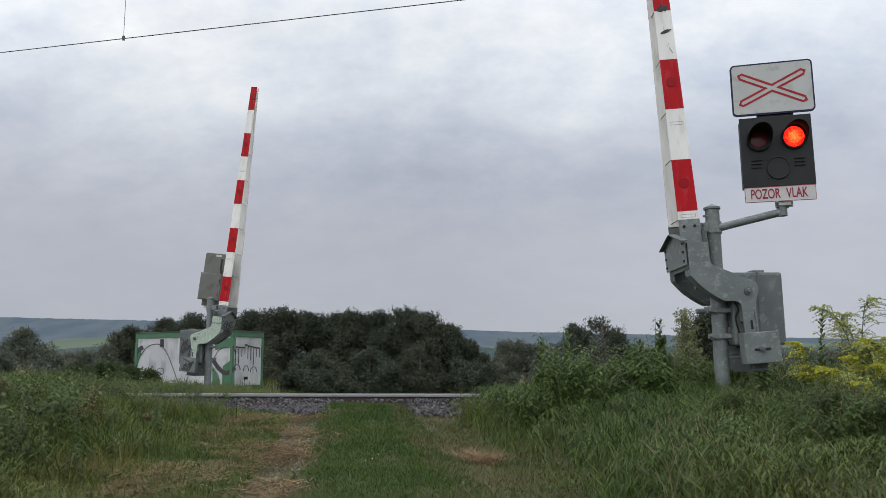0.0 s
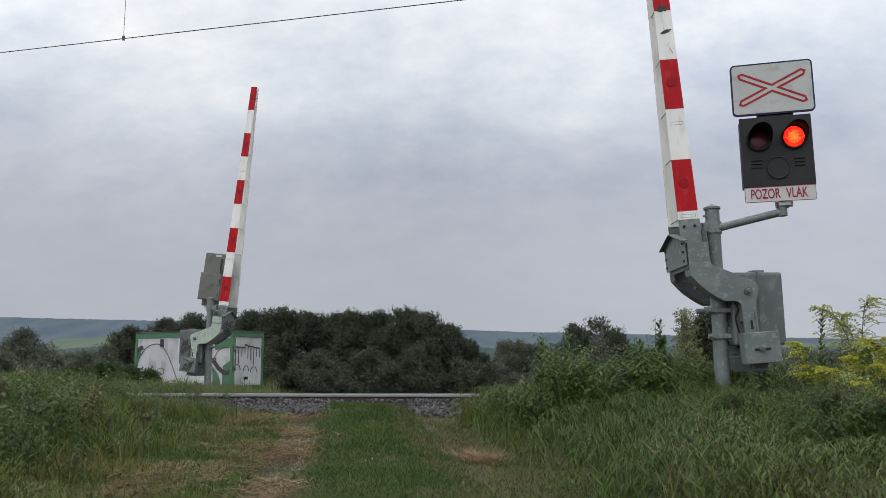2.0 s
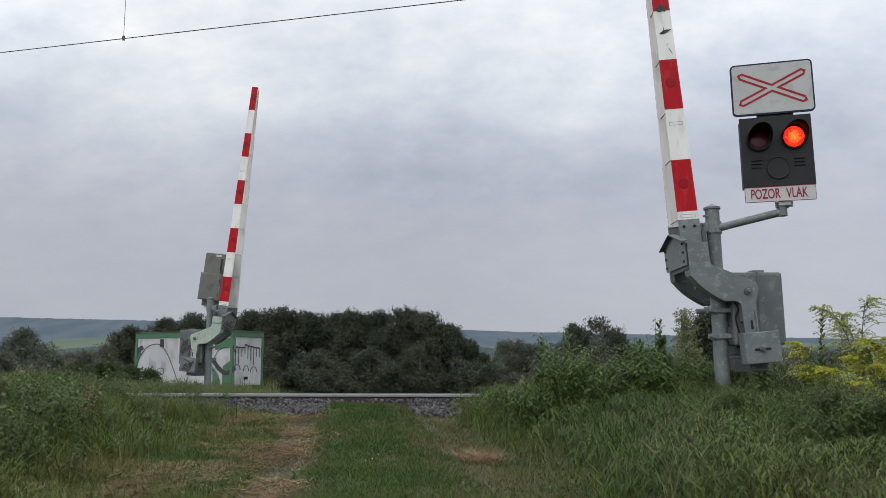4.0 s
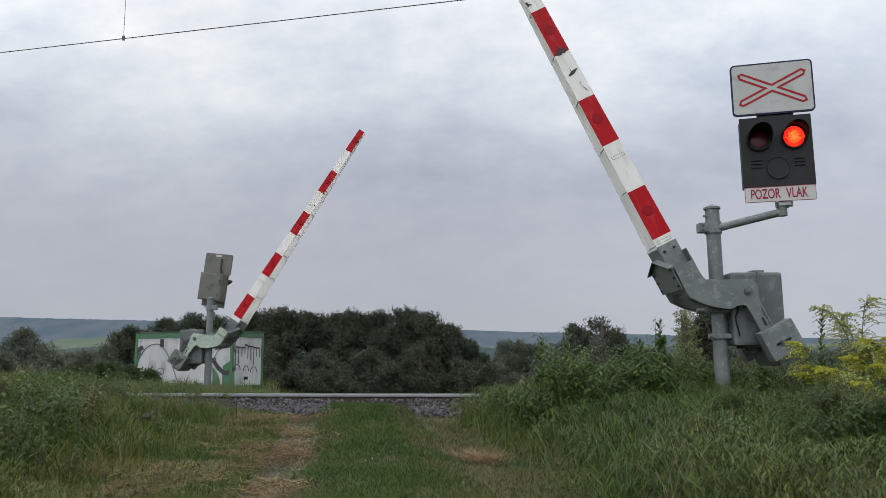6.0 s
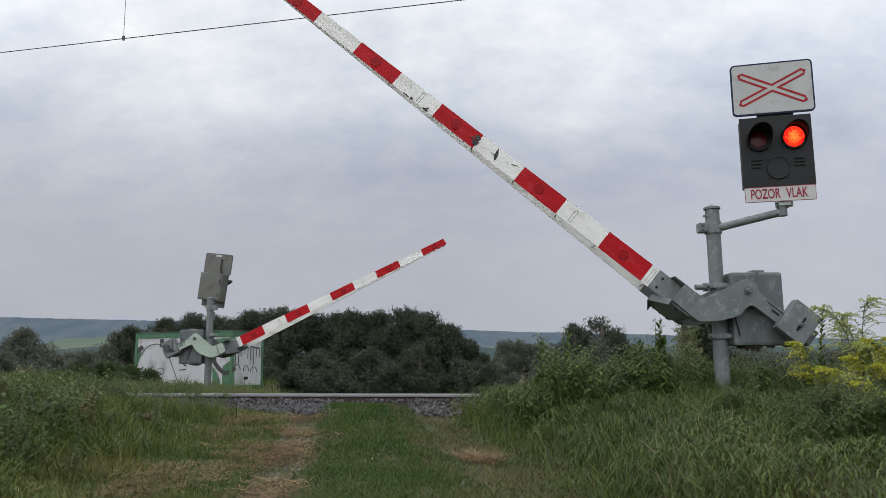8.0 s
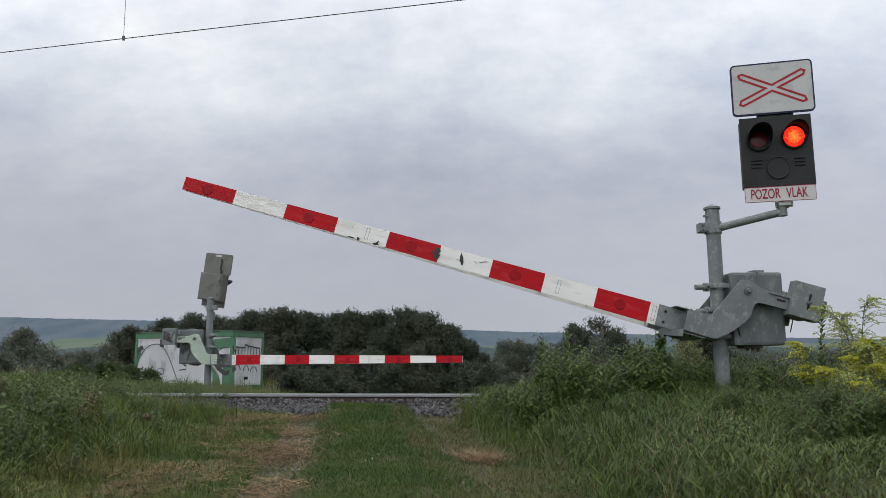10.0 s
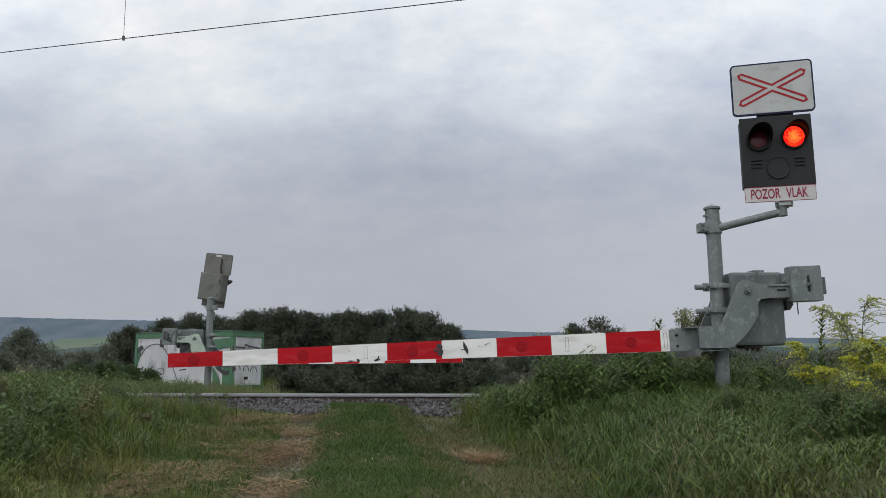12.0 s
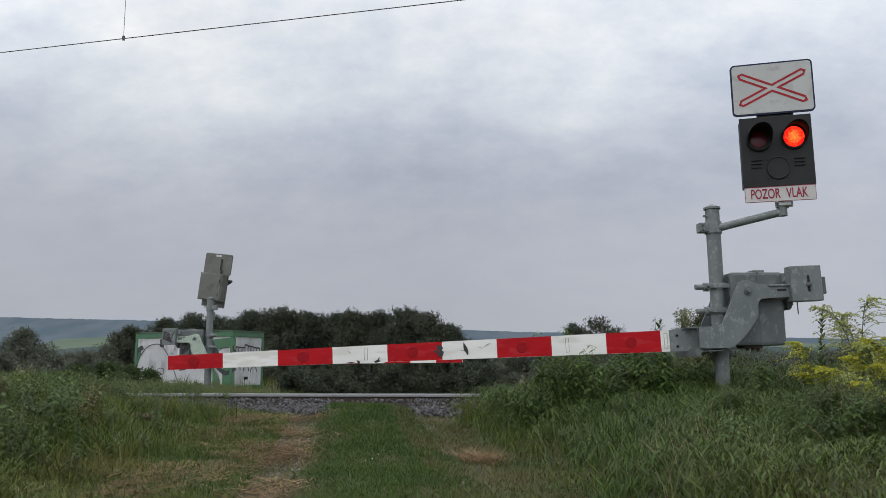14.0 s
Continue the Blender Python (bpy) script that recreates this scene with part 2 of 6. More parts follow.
RAIL_TOP = material("polished_rail", (0.280, 0.285, 0.290), 0.4, metal=0.35, second=(0.230, 0.228, 0.225), scale=3, stretch=(0.2, 1, 1))
RUST = material("rusty_rail", (0.032, 0.022, 0.018), 0.85, second=(0.048, 0.030, 0.022), scale=8, bump=0.4, bump_scale=60)
GRIT = material("grit", (0.085, 0.075, 0.064), 0.95, second=(0.145, 0.130, 0.115), scale=9, island=0.5, bump=0.3, bump_scale=60)
STONE = material("ballast", (0.052, 0.050, 0.051), 0.95, second=(0.098, 0.094, 0.096), scale=4, island=0.45, bump=0.4, bump_scale=50)
SLEEPER = material("sleeper_wood", (0.055, 0.045, 0.038), 0.9, second=(0.080, 0.066, 0.052), scale=5, bump=0.6, bump_scale=20, stretch=(1, 6, 1))
CONCRETE = material("concrete", (0.300, 0.290, 0.270), 0.9, second=(0.240, 0.232, 0.216), scale=5, bump=0.4, bump_scale=40)
CONT_WHITE = material("container_white", (0.740, 0.740, 0.750), 0.55, second=(0.680, 0.680, 0.690), scale=1.2, stain=(0.500, 0.500, 0.505), stain_scale=2.0, stretch=(1, 1, 0.3))
CONT_GREEN = material("container_green", (0.030, 0.105, 0.048), 0.5, second=(0.040, 0.125, 0.058), scale=2, stain=(0.050, 0.090, 0.045), stain_scale=3)
SPRAY = material("black_spray", (0.020, 0.019, 0.020), 0.7, second=(0.032, 0.030, 0.032), scale=10)
COPPER = material("old_copper", (0.050, 0.052, 0.052), 0.6, metal=0.5, second=(0.070, 0.065, 0.060), scale=10)
ROOF = material("container_roof", (0.045, 0.075, 0.052), 0.7, second=(0.060, 0.080, 0.060), scale=2)


# ---- mesh helpers ----
def part(name, bm, mat, parent=None, label="", at=None, smooth=False):
    """Link a bmesh as one mesh object under a thing or a part."""
    me = bpy.data.meshes.new(name)
    bm.normal_update()
    if smooth:
        for f in bm.faces:
            f.smooth = True
    bm.to_mesh(me)
    bm.free()
    for m in (mat if isinstance(mat, (list, tuple)) else [mat]):
        me.materials.append(m)
    ob = new(name, me)
    if parent:
        ob.parent = parent
    if at is not None:
        ob.matrix_basis = at
    if label:
        ob["label"] = label
    return ob


def mesh_from(name, verts, faces, mat):
    """One mesh out of arrays that the code computed."""
    me = bpy.data.meshes.new(name)
    me.from_pydata(verts, [], faces)
    me.materials.append(mat)
    return new(name, me)


def strips(name, mat, rings, smooth=True):
    """Blades or leaves: rings is an array (count, levels, 2, 3) of left and right edge points. Built with bulk calls."""
    c, lv = rings.shape[0], rings.shape[1]
    verts = rings.reshape(-1, 3)
    base = (np.arange(c) * lv * 2)[:, None, None]
    lev = (np.arange(lv - 1) * 2)[None, :, None]
    quad = np.array([0, 1, 3, 2])[None, None, :]
    loops = (base + lev + quad).reshape(-1)
    me = bpy.data.meshes.new(name)
    nf = c * (lv - 1)
    me.vertices.add(len(verts))
    me.vertices.foreach_set("co", verts.astype(np.float32).ravel())
    me.loops.add(nf * 4)
    me.loops.foreach_set("vertex_index", loops.astype(np.int32))
    me.polygons.add(nf)
    me.polygons.foreach_set("loop_start", (np.arange(nf) * 4).astype(np.int32))
    me.polygons.foreach_set("loop_total", np.full(nf, 4, dtype=np.int32))
    me.update(calc_edges=True)
    if smooth:
        me.polygons.foreach_set("use_smooth", np.ones(nf, dtype=bool))
    me.materials.append(mat)
    return me


def box(bm, x0, x1, y0, y1, z0, z1, bevel=0.0, m=None, mat=0):
    r = bmesh.ops.create_cube(bm, size=1.0)
    vs = r["verts"]
    t = Matrix.Translation(((x0 + x1) / 2, (y0 + y1) / 2, (z0 + z1) / 2)) @ Matrix.Diagonal((x1 - x0, y1 - y0, z1 - z0, 1))
    bmesh.ops.transform(bm, matrix=(m @ t) if m else t, verts=vs)
    fs = {f for v in vs for f in v.link_faces}
    for f in fs:
        f.material_index = mat
    if bevel:
        es = list({e for v in vs for e in v.link_edges})
        bmesh.ops.bevel(bm, geom=es, offset=bevel, segments=2, profile=0.6, affect="EDGES")
    return bm


def rod(bm, a, b, r0, r1=None, n=12, cap=True):
    """A round bar between two points."""
    a, b = Vector(a), Vector(b)
    d = b - a
    r = bmesh.ops.create_cone(bm, cap_ends=cap, segments=n, radius1=r0, radius2=r0 if r1 is None else r1, depth=d.length)
    m = Matrix.Translation((a + b) / 2) @ d.to_track_quat("Z", "Y").to_matrix().to_4x4()
    bmesh.ops.transform(bm, matrix=m, verts=r["verts"])
    return bm


def plate(bm, outline, y0, y1):
    """A plate with an outline in x and z, from y0 to y1."""
    lo = [bm.verts.new((x, y0, z)) for x, z in outline]
    hi = [bm.verts.new((x, y1, z)) for x, z in outline]
    k = len(outline)
    bm.faces.new(lo)
    bm.faces.new(list(reversed(hi)))
    for i in range(k):
        bm.faces.new((lo[i], hi[i], hi[(i + 1) % k], lo[(i + 1) % k]))
    bmesh.ops.recalc_face_normals(bm, faces=bm.faces[:])
    return bm


def rounded(w, h, r, n=5):
    pts = []
    for cx, cz, a0 in ((w / 2 - r, h / 2 - r, 0), (-w / 2 + r, h / 2 - r, 90), (-w / 2 + r, -h / 2 + r, 180), (w / 2 - r, -h / 2 + r, 270)):
        for i in range(n + 1):
            a = radians(a0 + 90 * i / n)
            pts.append((cx + r * math.cos(a), cz + r * math.sin(a)))
    return pts


def curve_through(points, steps=6):
    """A smooth run through the given points (open)."""
    out = []
    P = [Vector(p) for p in points]
    for i in range(len(P) - 1):
        a, b, c, d = P[max(i - 1, 0)], P[i], P[i + 1], P[min(i + 2, len(P) - 1)]
        for s in range(steps):
            t = s / steps
            out.append(0.5 * ((2 * b) + (c - a) * t + (2 * a - 5 * b + 4 * c - d) * t * t + (3 * b - a - 3 * c + d) * t ** 3))
    out.append(P[-1])
    return out


def tube(bm, points, r, n=8):
    """A bent round bar along points; r may be a number or a list."""
    P = [Vector(p) for p in points]
    prev = None
    for i, p in enumerate(P):
        d = (P[min(i + 1, len(P) - 1)] - P[max(i - 1, 0)]).normalized()
        side = d.cross(Vector((0.13, 0.21, 0.97)))
        if side.length < 0.05:
            side = d.cross(Vector((1, 0, 0)))
        side.normalize()
        up = side.cross(d)
        rr = r[i] if isinstance(r, (list, tuple)) else r
        ring = [bm.verts.new(p + rr * (math.cos(2 * math.pi * k / n) * side + math.sin(2 * math.pi * k / n) * up)) for k in range(n)]
        if prev:
            for k in range(n):
                bm.faces.new((prev[k], prev[(k + 1) % n], ring[(k + 1) % n], ring[k]))
        prev = ring
    return bm


# ---- the lie of the land ----
TRACK = (-1.2, 10.55)          # a point of the near rail
TDIR = Vector((1.0, -0.25, 0)).normalized()
TNOR = Vector((0.25, 1.0, 0)).normalized()
RAIL_Z = 0.352


def step(v, a, b):
    t = np.clip((v - a) / (b - a), 0, 1)
    return t * t * (3 - 2 * t)


def road_x(y):
    return -0.45 - 0.13 * (np.clip(y, 0, 13) - 6)


def wobble(x, y):
    return (np.sin(1.7 * x + 0.6 * y) * np.sin(1.3 * y - 0.4 * x + 1.0) * 0.5 + np.sin(4.1 * x - 2.3 * y + 2.0) * np.sin(3.3 * y + 1.9 * x) * 0.25)


def patch(x, y, s=1.0):
    return 0.5 + wobble(x * s, y * s)


def land(x, y):
    """Height of the ground."""
    x, y = np.asarray(x, float), np.asarray(y, float)
    d = x - road_x(y)
    t = (x - TRACK[0]) * TNOR.x + (y - TRACK[1]) * TNOR.y      # across the track, 0 at the near rail
    z = 0.13 * step(y, 5.5, 9.6)
    z = z + 0.05 * (1 - step(np.abs(d), 0.25, 0.65))            # green middle of the lane
    z = z - 0.03 * np.exp(-((np.abs(d) - 0.82) / 0.22) ** 2)    # wheel ruts
    bank_r = 0.30 * step(d, 1.05, 2.5)
    bank_l = 0.27 * step(-d, 1.15, 3.6)
    z = z + (bank_r + bank_l) * (1 - 0.35 * step(y, 7, 10))
    bed = 0.13 + 0.06 * step(np.abs(d + 0.1), 1.4, 3.0) + 0.10 * (1 - step(np.abs(d + 0.08), 0.35, 0.80)) * (1 - step(t, -0.30, 0.05))
    z = z * (1 - step(t, -1.6, -0.5)) + bed * step(t, -1.6, -0.5)
    z = z - (0.42 * step(t, 4.6, 14.0) + 1.5 * step(x, -9.5, -3.5) * step(t, 6, 18) + 1.6 * (1 - step(x, -9.5, -3.5)) * step(t, 32, 50) + 0.3 * step(t, 30, 60))
    z = z - 0.22 * step(t, 1.6, 4.4) * (step(x, -6.2, -2.8) * (1 - 0.6 * step(x, 1.5, 4.0)))
    z = z + wobble(x, y) * 0.035 * step(np.abs(d), 0.9, 1.6) * (1 - step(t, -1.5, -0.6)) + 0.012 * wobble(3 * x, 3 * y)
    return z


# ---- ground, one sheet to the horizon ----
def build_ground():
    near_x = np.arange(-9.0, 9.01, 0.14)
    grow = 9.0 * 1.32 ** np.arange(1, 23)
    xs = np.concatenate([-grow[::-1], near_x, grow])
    near_y = np.arange(1.5, 17.0, 0.14)
    ys = np.concatenate([-(4.0 * 1.7 ** np.arange(1, 12))[::-1], [-3, 0], near_y, 17.0 * 1.22 ** np.arange(1, 30)])
    gx, gy = np.meshgrid(xs, ys)
    gz = land(gx, gy)
    verts = np.stack([gx, gy, gz], -1).reshape(-1, 3)
    w = len(xs)
    faces = [(j * w + i, j * w + i + 1, (j + 1) * w + i + 1, (j + 1) * w + i) for j in range(len(ys) - 1) for i in range(w - 1)]
    ob = mesh_from("ground", verts.tolist(), faces, SOIL)
    for p in ob.data.polygons:
        p.use_smooth = True
    return tagged(ob, "grassy soil with two worn wheel ruts up to the track", "ground", kind="structure")


build_ground()


# ---- distance ----
def ridge(name, dist, x0, x1, height, rough, mat, label, base=-30.0, seed=0.0, depth=500.0):
    """A wooded ridge far off: height is a function of x."""
    bm = bmesh.new()
    prev = None
    n = 700
    for i in range(n + 1):
        x = x0 + (x1 - x0) * i / n
        h = height(x) + rough * (noise.noise((x * 0.035, seed, 0)) + 0.7 * noise.noise((x * 0.11, seed, 3)))
        row = [bm.verts.new((x, dist, base)), bm.verts.new((x, dist + 0.6 * depth, h * 0.75)), bm.verts.new((x, dist + depth, h)),
               bm.verts.new((x, dist + depth + 300, base))]
        if prev:
            for k in range(3):
                bm.faces.new((prev[k], row[k], row[k + 1], prev[k + 1]))
        prev = row
    return tagged(part(name, bm, mat), label, "hills", kind="structure")


# bluish and pale tones: the haze is mixed into these glowing colours
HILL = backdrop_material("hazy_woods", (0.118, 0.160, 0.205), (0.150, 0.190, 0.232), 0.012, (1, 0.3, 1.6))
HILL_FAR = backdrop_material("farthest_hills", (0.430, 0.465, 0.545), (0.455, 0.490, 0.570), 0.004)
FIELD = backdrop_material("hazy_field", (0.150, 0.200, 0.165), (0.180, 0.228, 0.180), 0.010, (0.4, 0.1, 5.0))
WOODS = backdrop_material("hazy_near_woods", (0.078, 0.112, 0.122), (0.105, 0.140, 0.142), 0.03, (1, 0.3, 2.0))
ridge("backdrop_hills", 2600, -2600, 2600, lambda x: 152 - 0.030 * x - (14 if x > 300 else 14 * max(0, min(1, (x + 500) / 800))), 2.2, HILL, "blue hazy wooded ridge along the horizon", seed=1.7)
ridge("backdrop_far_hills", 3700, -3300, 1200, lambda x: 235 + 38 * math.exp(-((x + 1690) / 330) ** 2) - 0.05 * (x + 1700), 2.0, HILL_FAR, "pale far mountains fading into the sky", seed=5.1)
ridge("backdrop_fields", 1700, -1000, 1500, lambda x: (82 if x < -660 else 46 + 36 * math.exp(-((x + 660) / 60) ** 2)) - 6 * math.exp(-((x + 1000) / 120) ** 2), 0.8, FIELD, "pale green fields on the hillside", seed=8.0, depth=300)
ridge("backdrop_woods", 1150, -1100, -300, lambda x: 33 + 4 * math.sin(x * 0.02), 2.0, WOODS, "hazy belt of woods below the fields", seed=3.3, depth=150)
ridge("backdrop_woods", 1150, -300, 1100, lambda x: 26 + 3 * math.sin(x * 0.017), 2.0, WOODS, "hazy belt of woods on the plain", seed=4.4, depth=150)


# ---- railway ----
def along(s, t, z):
    """A point at s metres along the track and t across it from the near rail."""
    return (TRACK[0] + TDIR.x * s + TNOR.x * t, TRACK[1] + TDIR.y * s + TNOR.y * t, z)


RAIL_PROFILE = [(-0.062, 0.0), (-0.062, 0.012), (-0.012, 0.028), (-0.008, 0.105), (-0.034, 0.114), (-0.036, 0.146), (-0.026, 0.152),
                (0.026, 0.152), (0.036, 0.146), (0.034, 0.114), (0.008, 0.105), (0.012, 0.028), (0.062, 0.012), (0.062, 0.0)]
TURN = math.degrees(math.atan2(TDIR.y, TDIR.x))


def rail(t, drop=0.0):
    bm = bmesh.new()
    ends = []
    for s in (-70, 70):
        ends.append([bm.verts.new((s, y, z)) for y, z in RAIL_PROFILE])
    k = len(RAIL_PROFILE)
    for i in range(k):
        f = bm.faces.new((ends[0][i], ends[1][i], ends[1][(i + 1) % k], ends[0][(i + 1) % k]))
        f.material_index = 1 if 4 <= i <= 8 else 0
    bm.faces.new(ends[0]), bm.faces.new(list(reversed(ends[1])))
    bmesh.ops.recalc_face_normals(bm, faces=bm.faces[:])
    x, y, z = along(0, t, RAIL_Z - 0.152 - drop)
    ob = part("rail", bm, [RUST, RAIL_TOP], at=pose(x, y, z, 0, 0, TURN))
    return tagged(ob, "steel rail with a polished head and rusty web", "rail", "rails of the track")


rail(0.0)
rail(1.505, 0.065)          # the track leans to the far side


def sleepers():
    bm = bmesh.new()
    box(bm, -0.12, 0.12, -0.52, 2.02, -0.15, 0.0, 0.015)
    x, y, z = along(-14.4, 0, RAIL_Z - 0.155)
    first = tagged(part("sleeper", bm, SLEEPER, at=pose(x, y, z, -2.4, 0, TURN)), "dark weathered wooden railway sleeper in the ballast", "sleeper", "sleepers")
    for i in range(1, 48):
        x, y, z = along(-14.4 + 0.6 * i, 0, RAIL_Z - 0.155)
        copy_thing(first, pose(x, y, z, -2.4, 0, TURN))


sleepers()


def stone_shape(rng, size):
    t = (1 + 5 ** 0.5) / 2
    v = np.array([(-1, t, 0), (1, t, 0), (-1, -t, 0), (1, -t, 0), (0, -1, t), (0, 1, t), (0, -1, -t), (0, 1, -t), (t, 0, -1), (t, 0, 1), (-t, 0, -1), (-t, 0, 1)]) / 1.9
    v = v * rng.uniform(0.6, 1.25, (12, 1)) * np.array([rng.uniform(0.8, 1.5), rng.uniform(0.6, 1.1), rng.uniform(0.45, 0.9)])
    a = rng.uniform(0, 6.28, 3)
    return (v @ np.array(Euler(a).to_matrix()).T) * size


ICO = [(0, 11, 5), (0, 5, 1), (0, 1, 7), (0, 7, 10), (0, 10, 11), (1, 5, 9), (5, 11, 4), (11, 10, 2), (10, 7, 6), (7, 1, 8),
       (3, 9, 4), (3, 4, 2), (3, 2, 6), (3, 6, 8), (3, 8, 9), (4, 9, 5), (2, 4, 11), (6, 2, 10), (8, 6, 7), (9, 8, 1)]


def pebbles(name, spots, lo, hi, mat, label, seed):
    rng = np.random.default_rng(seed)
    verts, faces = [], []
    for x, y, z in spots:
        s = rng.uniform(lo, hi)
        o = len(verts)
        verts.extend((stone_shape(rng, s) + (x, y, z + 0.2 * s)).tolist())
        faces.extend([(a + o, b + o, c + o) for a, b, c in ICO])
    ob = mesh_from(name, verts, faces, mat)
    return tagged(ob, label, "stones", kind="stuff")


def ballast():
    rng = np.random.default_rng(5)
    spots = []
    while len(spots) < 9500:
        s, t = rng.uniform(-7, 7), (rng.uniform(-1.15, 0.0) if rng.random() < 0.72 else rng.uniform(0.0, 2.8))
        x, y, _ = along(s, t, 0)
        d = abs(x - float(road_x(y)))
        z = RAIL_Z - 0.155 + 0.02 + 0.055 * max(0.0, 1 - abs(t + 0.22) / 0.30) - 0.043 * max(0.0, t) - 0.10 * max(0, -t - 0.45) + rng.uniform(-0.02, 0.02)
        if abs(t) < 0.075 or abs(t - 1.505) < 0.075 or (d < 0.5 and -1.5 < t < -0.16):
            continue
        spots.append((x, y, max(z, float(land(x, y)) - 0.01)))
    pebbles("ballast", spots, 0.011, 0.028, STONE, "grey crushed stone ballast round the rails", 6)
    # a solid bed below the loose stones
    bm = bmesh.new()
    rows = [(-1.5, 0.02), (-0.55, RAIL_Z - 0.17), (2.05, RAIL_Z - 0.26), (3.3, 0.0)]
    prev = None
    for s in np.arange(-70, 70.1, 2.0):
        row = [bm.verts.new(along(s, t, z)) for t, z in rows]
        if prev:
            for k in range(3):
                bm.faces.new((prev[k], row[k], row[k + 1], prev[k + 1]))
        prev = row
    tagged(part("ballast_bed", bm, STONE), "bed of grey crushed stone below the track", "track bed", kind="structure")
    # loose stones in the wheel ruts
    spots = []
    for _ in range(900):
        y = rng.uniform(4.0, 9.4)
        near = rng.random() < 0.62
        x = float(road_x(y)) + (-0.82 if near else 0.55) + rng.normal(0, 0.10 if near else 0.16)
        if patch(x + 2, y, 2.3) < 0.42 - 0.1 * near:
            continue
        spots.append((x, y, float(land(x, y))))
    pebbles("gravel", spots, 0.004, 0.017, GRIT, "small loose stones in the wheel ruts", 9)


ballast()


def overhead_wire():
    top = new("overhead_wire")
    a, b = Vector((-7.5, 12.24, 6.05)), Vector((1.3, 10.28, 6.05))
    far = (b - a)
    ends = (a - far * 4, b + far * 4)
    bm = bmesh.new()
    rod(bm, ends[0], ends[1], 0.0075, n=8)
    part("contact_wire", bm, COPPER, top)
    bm = bmesh.new()
    rod(bm, ends[0] + Vector((0, 0, 1.3)), ends[1] + Vector((0, 0, 1.3)), 0.006, n=8)
    part("carrier_wire", bm, COPPER, top)
    p = a + far * 0.262
    for i in (-3, -2, -1, 0, 1, 2, 3):
        q = p + far.normalized() * 6.5 * i
        bm = bmesh.new()
        rod(bm, q, q + Vector((0, 0, 1.3)), 0.004, n=6)
        box(bm, q.x - 0.02, q.x + 0.02, q.y - 0.012, q.y + 0.012, q.z - 0.03, q.z + 0.045, 0.004)
        part("dropper", bm, COPPER, top)
    return tagged(top, "thin dark overhead contact wire with droppers above the track", "wire")


overhead_wire()

# ---- level crossing barriers ----
PIVOT = (-0.203, 0.98)        # of the arm, in the barrier's own space: along x and up
HALF = 0.235                  # half the distance between the two arm plates
ARM_UP = curve_through([(0.481, -0.306, 0), (0.286, -0.302, 0), (0.238, -0.235, 0), (0.160, -0.085, 0), (0.089, 0.065, 0), (0.048, 0.092, 0), (-0.002, 0.099, 0),
                        (-0.082, 0.067, 0), (-0.154, 0.055, 0), (-0.388, 0.048, 0)], 4)
ARM_LOW = curve_through([(-0.384, -0.073, 0), (-0.150, -0.076, 0), (-0.100, -0.092, 0), (-0.078, -0.150, 0), (-0.070, -0.231, 0), (0.046, -0.388, 0), (0.158, -0.483, 0), (0.213, -0.506, 0),
                         (0.484, -0.501, 0)], 4)
ARM_OUTLINE = [(p.x, p.y) for p in ARM_UP + ARM_LOW]
BOOM_V = -0.419
SEGMENTS = [0.7085, 0.802] + [0.802 + 0.504 * (i + 1) for i in range(9)]


def boom_half(u):
    k = (u - 0.71) / 4.63
    return 0.098 - 0.034 * k, 0.160 - 0.130 * k


def boom_faces(u, side):
    """Where the two sheets stand in y: the one on this side runs straight, the other draws in towards the tip."""
    d = boom_half(u)[1]
    return {side: side * 0.105, -side: side * (0.105 - 2 * d)}


def boom_segment(i, arm, side):
    """A stretch of the boom in one colour: a front and a back sheet with a gap between them, white inside."""
    u0, u1 = SEGMENTS[i], SEGMENTS[i + 1]
    red = i % 2 == 1
    th = 0.006
    for s in (1, -1):
        bm = bmesh.new()
        vs = []
        for u in (u0, u1):
            h = boom_half(u)[0]
            f = boom_faces(u, side)[s]
            for y in (f, f - s * th):
                for z in (BOOM_V - h, BOOM_V + h):
                    vs.append(bm.verts.new((u, y, z)))
        for j, q in enumerate(((0, 1, 5, 4), (2, 3, 7, 6), (0, 2, 6, 4), (1, 3, 7, 5), (0, 1, 3, 2), (4, 5, 7, 6))):
            bm.faces.new([vs[k] for k in q]).material_index = 1 if j == 1 else 0
        bmesh.ops.recalc_face_normals(bm, faces=bm.faces[:])
        part("boom_sheet", bm, [RED if red else WHITE, WHITE], arm, "red sheet-metal stripe of the boom" if red else "scuffed white sheet-metal stripe of the boom")


